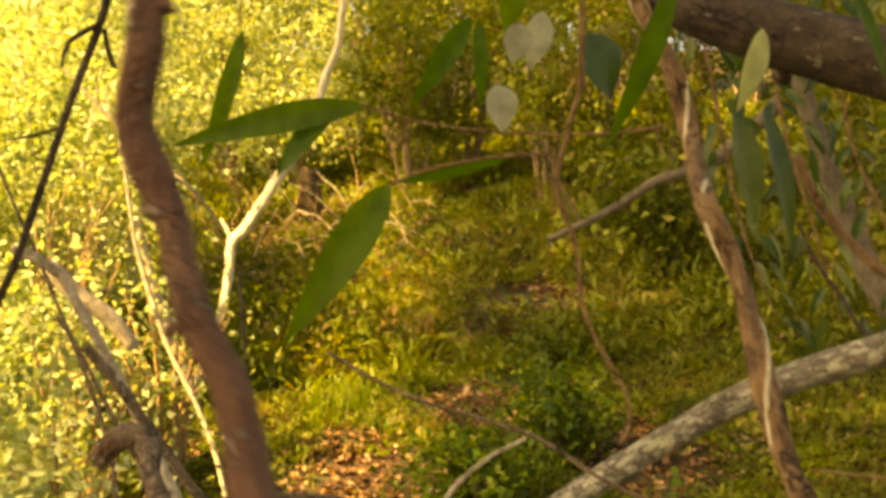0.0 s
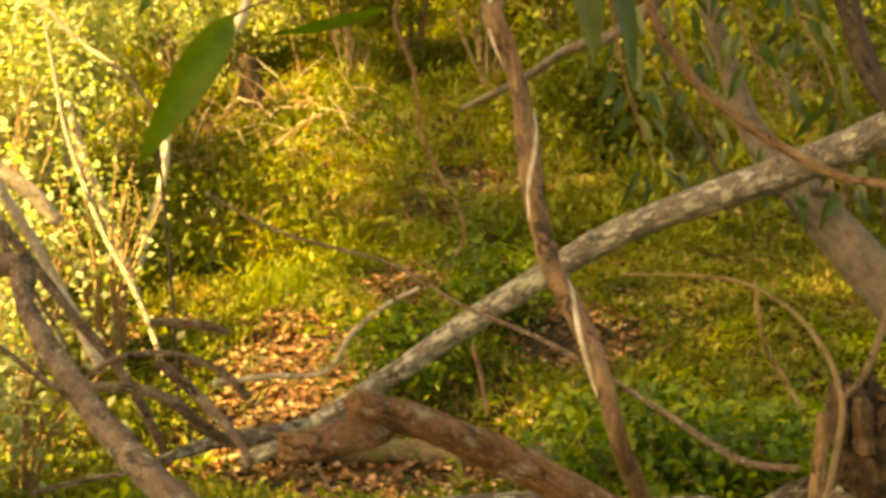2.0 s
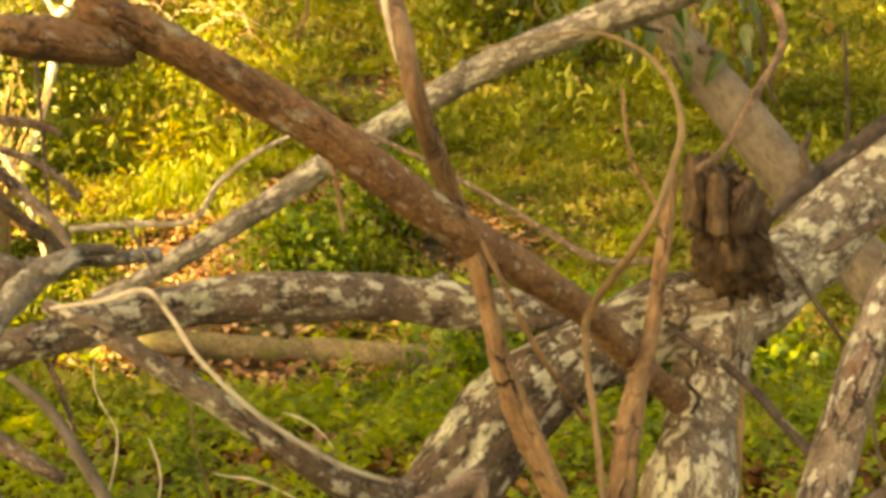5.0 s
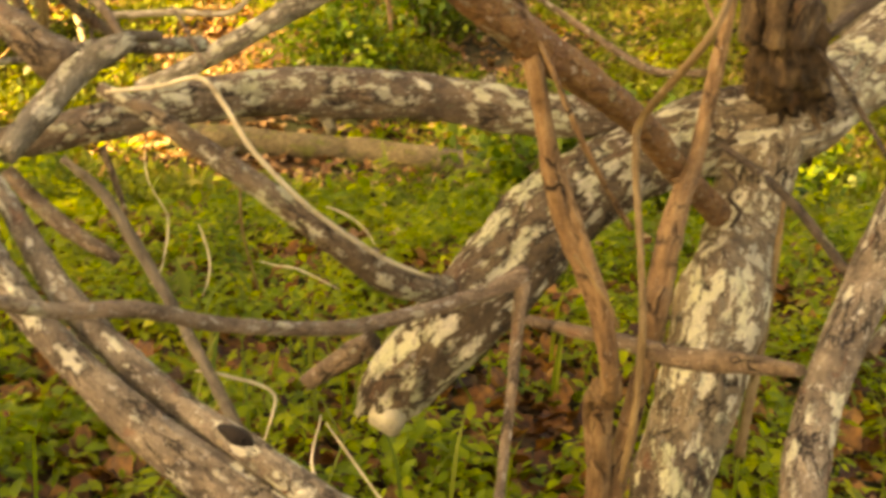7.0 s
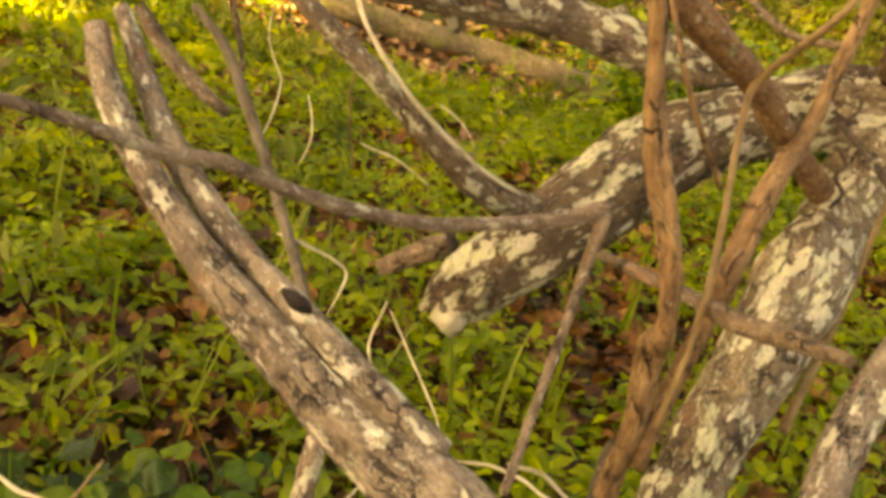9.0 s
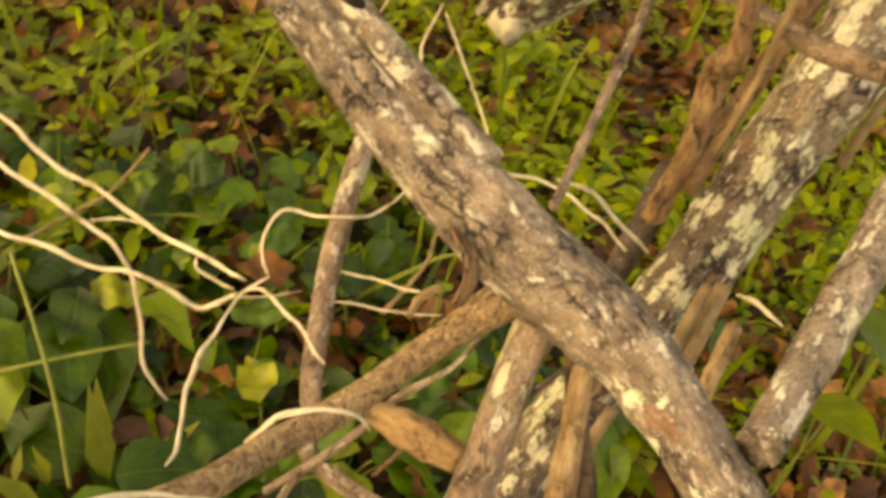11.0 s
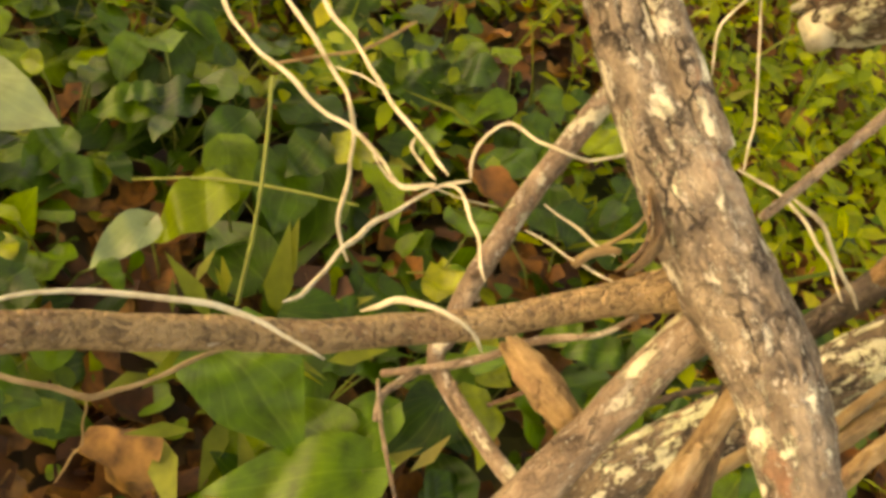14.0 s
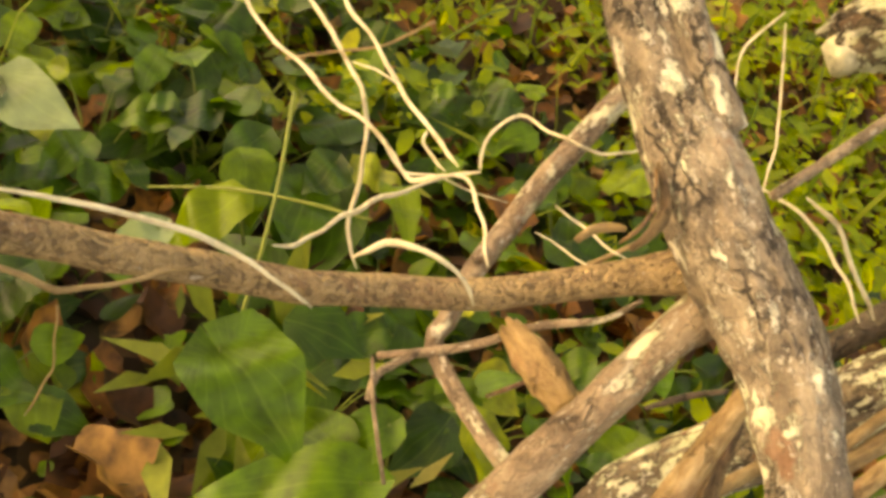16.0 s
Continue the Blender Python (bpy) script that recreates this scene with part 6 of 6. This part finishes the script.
for pts, mat in ((GREEN_A, LEAF_FRESH), (GREEN_B, LEAF_DULL), (GREEN_C, LEAF_NEAR), (GREEN_D, LEAF_NEAR), (GREEN_E, LEAF_FRESH), (GREEN_F, LEAF_NEAR), (GREEN_G, LEAF_NEAR), (GREEN_H, LEAF_NEAR), (GREEN_I, LEAF_NEAR),
                 (GREEN_J, LEAF_NEAR), (GREEN_K, LEAF_FRESH), (GREEN_L, LEAF_FRESH), (GREEN_M, LEAF_NEAR), (GREEN_N, LEAF_NEAR), (GREEN_O, LEAF_NEAR), (GREEN_P, LEAF_DULL), (GREEN_Q, LEAF_NEAR)):
    (x, y, z, r), (tx, ty, tz, _) = pts
    top = tagged(new("broad_leaved_plant"), {LEAF_FRESH: "single fresh yellow green leaf on a stalk", LEAF_DULL: "single pale grey green leaf on a stalk"}.get(mat, "single large green heart-shaped leaf on a stalk"), "plant", "broad-leaved plants")
    part("leaf", leaf_mesh("leaf", (x, y, z), (tx, ty, tz), r * 2, mat, seed=int(x * 1000)), top)
    part("stalk", stem_mesh("stalk", [(x + 0.02, y + 0.03, float(rise(x, y)) - 0.02, 0.002), (x + 0.02, y + 0.01, z * 0.6, 0.0018), (x, y, z, 0.0012)], GREEN_STALK, sides=5, step=0.03), top)


def dead_leaf(x, y, size, turn, seed):
    """One curled brown leaf with a lobed edge and a short stalk."""
    ran = random.Random(seed)
    n, verts = 22, [(0, 0, -0.02)]
    for k in range(n):
        a = 6.283 * k / n
        r = 0.5 * (1 - 0.18 * math.cos(5 * a) + ran.uniform(-0.06, 0.06)) * (0.72 + 0.28 * abs(math.sin(a * 0.5 + 0.8)))
        verts.append((0.75 * r * math.sin(a), r * math.cos(a), 0.32 * math.sin(2 * a + seed) * r + 0.20 * abs(math.sin(a)) + ran.uniform(0, 0.05)))
    me = bpy.data.meshes.new("dead_leaf")
    me.from_pydata([(x_ * size, y_ * size, z_ * size) for x_, y_, z_ in verts], [], [(0, 1 + k, 1 + (k + 1) % n) for k in range(n)])
    me.polygons.foreach_set("use_smooth", [True] * n)
    me.materials.append(LITTER)
    ob = tagged(new("dead_leaf", me), "curled dry brown fallen leaf on the ground", "leaf", "fallen leaves")
    ob.matrix_basis = pose(x, y, float(rise(x, y)) + 0.03, ran.uniform(-15, 15), ran.uniform(-15, 15), turn)
    return ob


for k, (x, y, z, r) in enumerate((DRY_A[0], DRY_B[0], DRY_C[0], DRY_D[0], DRY_E[0])):
    dead_leaf(x, y, r * 2, 70 * k, k).location.z = z - 0.03
for k in range(110):
    dead_leaf(random.uniform(-1.1, 1.2), random.uniform(0.05, 2.2), random.uniform(0.05, 0.10), random.uniform(0, 360), 20 + k).location.z += random.uniform(-0.02, 0.03)

grass("grass", 500, (-1.2, 1.2, 0.0, 2.2), (0.12, 0.3), "thin green grass blades among the leaves", 6.0, -0.2)
grass("grass", 260, (-1.15, -0.65, 8.9, 9.5), (0.14, 0.32), "sunlit yellow green tuft of grass", 7.0, -0.9)
grass("grass", 3000, (-1.8, 0.5, 6.5, 13.0), (0.12, 0.28), "tufts of yellow green woodland grass", 7.0, 0.12)


def shrub(x, y, tall, wide, leaves, size, mat, wood, label, seed, low=0.15, stems=7):
    """A loose many-stemmed shrub: leaning stems, side twigs, and clumps of small leaves."""
    ran = np.random.default_rng(seed)
    random.seed(seed)
    top = tagged(new("shrub"), label, "shrub")
    z0 = float(rise(x, y))
    clumps = []
    for k in range(stems):
        a, far = 6.283 * k / stems + ran.uniform(-0.4, 0.4), wide * ran.uniform(0.3, 1.0)
        h = tall * ran.uniform(0.6, 1.05)
        foot = (x + 0.12 * math.cos(a), y + 0.12 * math.sin(a), z0 - 0.03, 0.012 + 0.006 * tall)
        mid = (x + 0.4 * far * math.cos(a), y + 0.4 * far * math.sin(a), z0 + h * 0.5, 0.010 + 0.003 * tall)
        head = (x + far * math.cos(a), y + far * math.sin(a), z0 + h, 0.004)
        pts = [foot, mid, head]
        limb = stick("stem", pts, wood, "", parent=top, sides=6, step=0.12, seed=seed + k)
        for j in range(3):
            t = ran.uniform(0.3, 0.9)
            q = Vector(mid) * (1 - abs(2 * t - 1)) + (Vector(head) if t > 0.5 else Vector(foot)) * abs(2 * t - 1)
            b = ran.uniform(0, 6.283)
            r = wide * ran.uniform(0.25, 0.5)
            e = (q.x + r * math.cos(b), q.y + r * math.sin(b), q.z + ran.uniform(0.0, 0.35) * tall, 0.002)
            stick("side_twig", [(q.x, q.y, q.z, 0.007), ((q.x + e[0]) / 2, (q.y + e[1]) / 2, (q.z + e[2]) / 2 + 0.04, 0.005), e], wood, "", parent=limb, sides=5, step=0.12, seed=seed + k + j)
            clumps += [e[:3], ((q.x + e[0]) / 2, (q.y + e[1]) / 2, (q.z + e[2]) / 2)]
        clumps += [head[:3], mid[:3]]
    c = np.array(clumps)[ran.integers(0, len(clumps), leaves)]
    p = c + ran.normal(0, 1, (leaves, 3)) * np.array([0.22, 0.22, 0.17]) * wide ** 0.5
    p = p[p[:, 2] > rise(p[:, 0], p[:, 1]) + low * 0.3]
    m = len(p)
    me = scatter("foliage", mat, p, ran.uniform(*size, m), ran.uniform(0, 6.283, m), ran.normal(-0.2, 0.7, m), ran.normal(0, 0.6, m), CHIP, CHIP_FACES)
    part("foliage", me, top)
    return top


# Left shrubs: their leaf colour carries part of the sunlight.
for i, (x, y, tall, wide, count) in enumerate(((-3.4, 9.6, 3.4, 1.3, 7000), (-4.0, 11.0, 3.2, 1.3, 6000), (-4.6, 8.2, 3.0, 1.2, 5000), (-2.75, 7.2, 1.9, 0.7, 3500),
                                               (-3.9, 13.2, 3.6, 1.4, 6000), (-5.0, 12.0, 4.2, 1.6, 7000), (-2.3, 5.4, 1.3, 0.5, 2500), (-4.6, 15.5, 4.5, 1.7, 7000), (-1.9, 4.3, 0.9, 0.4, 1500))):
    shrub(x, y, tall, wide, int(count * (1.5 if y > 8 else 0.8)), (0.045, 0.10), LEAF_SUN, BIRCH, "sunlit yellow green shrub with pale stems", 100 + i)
for i, (x, y, tall, wide, count) in enumerate(((-2.9, 20.0, 2.4, 1.5, 4000), (-4.2, 21.5, 3.0, 1.7, 4500), (-5.6, 23.0, 3.5, 1.8, 4500), (-2.0, 24.5, 3.6, 1.8, 4500), (-0.6, 19.0, 3.2, 1.5, 4000), (1.6, 18.0, 3.4, 1.6, 4500), (3.6, 17.0, 4.0, 1.7, 5000), (5.2, 14.0, 3.6, 1.5, 4500),
                                               (4.4, 10.5, 2.6, 1.1, 3000), (6.2, 18.0, 4.8, 2.0, 5000), (2.5, 13.0, 1.5, 0.9, 2500), (0.4, 20.5, 5.0, 2.0, 5000), (3.2, 22.0, 5.5, 2.2, 5000), (-1.0, 23.0, 5.5, 2.2, 5000), (-7.0, 18.0, 6.0, 2.4, 6000), (-4.0, 21.0, 6.0, 2.4, 6000))):
    # Left of x = -1.5 the leaves take the sun-pale copy, else plain olive.
    shrub(x, y, tall, wide, count, (0.08, 0.16), LEAF_SUN if x < -1.5 else LEAF_HILL, BROWN_BARK, "hillside shrub with sunlight put into its pale leaf colour" if x < -1.5 else "olive green shrub on the shady hillside", 200 + i)

for i, (x, y, tall, wide) in enumerate(((-9.5, 27.0, 7.0, 2.6), (-6.5, 29.0, 7.5, 2.8), (-3.4, 28.0, 7.0, 2.6), (-0.8, 30.0, 7.5, 2.8), (1.8, 29.0, 7.0, 2.6), (4.6, 30.0, 8.0, 2.8), (7.6, 28.0, 7.5, 2.8), (10.6, 29.0, 8.0, 3.0))):
    # Same split here: painted sun on the left crowns, olive on the rest.
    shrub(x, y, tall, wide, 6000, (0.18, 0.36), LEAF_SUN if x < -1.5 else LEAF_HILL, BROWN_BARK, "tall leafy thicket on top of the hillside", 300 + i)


for i, (x, y, tall) in enumerate(((-1.75, 5.0, 1.1), (-2.2, 6.4, 1.6), (-2.0, 7.9, 1.7), (-2.9, 8.3, 2.0))):
    shrub(x, y, tall, 0.55, 500, (0.04, 0.08), LEAF_SUN, TAN_BARK, "clump of tan sunlit dry stems", 400 + i, stems=12)

for i, (x, y) in enumerate(((1.5, 5.35), (1.77, 4.74), (2.45, 5.53), (0.14, 7.37), (1.25, 4.75), (0.75, 8.36), (1.32, 5.15))):
    shrub(x, y, 0.55, 0.42, 1500, (0.045, 0.09), LEAF_BUSH, BROWN_BARK, "low leafy green bush on the forest floor", 450 + i, low=0.0, stems=6)

brush = tagged(new("brush_pile"), "heap of pale dead twigs on the hillside", "branches")
ran = random.Random(5)
for k in range(120):
    x, y, a, length = ran.gauss(-2.2, 0.8), ran.gauss(15.0, 0.9), ran.uniform(0, 6.283), ran.uniform(0.5, 1.5)
    z, up = float(rise(x, y)) + ran.uniform(0.0, 0.7), ran.uniform(-0.3, 0.9)
    dx, dy = math.cos(a) * length * 0.6, math.sin(a) * length * 0.6
    z = max(z, float(rise(x, y)) + 0.05 + max(0, -up * length))
    stick("twig", [(x, y, z, 0.011), (x + dx * 0.4, y + dy * 0.5, z + up * length * 0.4 + 0.08, 0.008), (x + dx * 0.8, y + dy * 0.7, z + up * length * 0.8, 0.006), (x + dx, y + dy, z + up * length, 0.003)], TAN_BARK if k % 3 else BIRCH, "", parent=brush, sides=5, step=0.2, seed=k)
z = float(rise(-2.05, 17.0))
stick("tree_stump", [(-2.02, 17.0, z - 0.05, 0.26), (-2.05, 17.0, z + 0.3, 0.19), (-2.1, 17.0, z + 0.95, 0.15)], ROT, "dark broken tree stump on the hillside", "stump", sides=16, knobbly=0.35, ragged=1.6, step=0.08, seed=81)


def canopy(name, n, box, high, shade, label):
    """Unseen foliage added above the view to block the sun; shade gives the share of leaves that stay over each spot of
    the ground.
    """
    x, y = rng.uniform(box[0], box[1], n), rng.uniform(box[2], box[3], n)
    keep = rng.uniform(0, 1, n) < shade(x, y)
    x, y = x[keep], y[keep]
    m = len(x)
    z = rng.uniform(high, high + 2.5, m)
    p = np.stack([x + SUN_WAY.x / SUN_WAY.z * z, y + SUN_WAY.y / SUN_WAY.z * z, z], -1)
    me = scatter(name, LEAF_MID, p, rng.uniform(0.25, 0.5, m), rng.uniform(0, 6.283, m), rng.normal(0, 0.6, m), rng.normal(0, 0.6, m), CHIP, CHIP_FACES)
    return tagged(new(name, me), label, "foliage", kind="stuff")


# Both leaf layers are added out of view, only to cast shade.
canopy("tree_canopy", 30000, (-6, 8, -6, 4.6), 9.0, lambda x, y: ((y < 4.4) & ((x > -1.15) | (y < 3.2))) * 1.0, "unseen leaf layer added overhead to shade the foreground")
canopy("tree_canopy", 26000, (-2, 14, 4.3, 24), 26.0,
       lambda x, y: np.clip((x + 1.0 + 1.3 * np.clip((7.2 - y) / 0.8, 0, 1) - 0.14 * np.maximum(y - 6.5, 0)) * 0.75, 0, 0.87 - 0.012 * np.maximum(y - 11.0, 0)) * (patchy(x, y, 0.7, 9.0) > -0.25 - 0.6 * np.clip(x + 0.3, 0, 1)),
       "unseen high leaf layer added to dapple the hillside with shade")
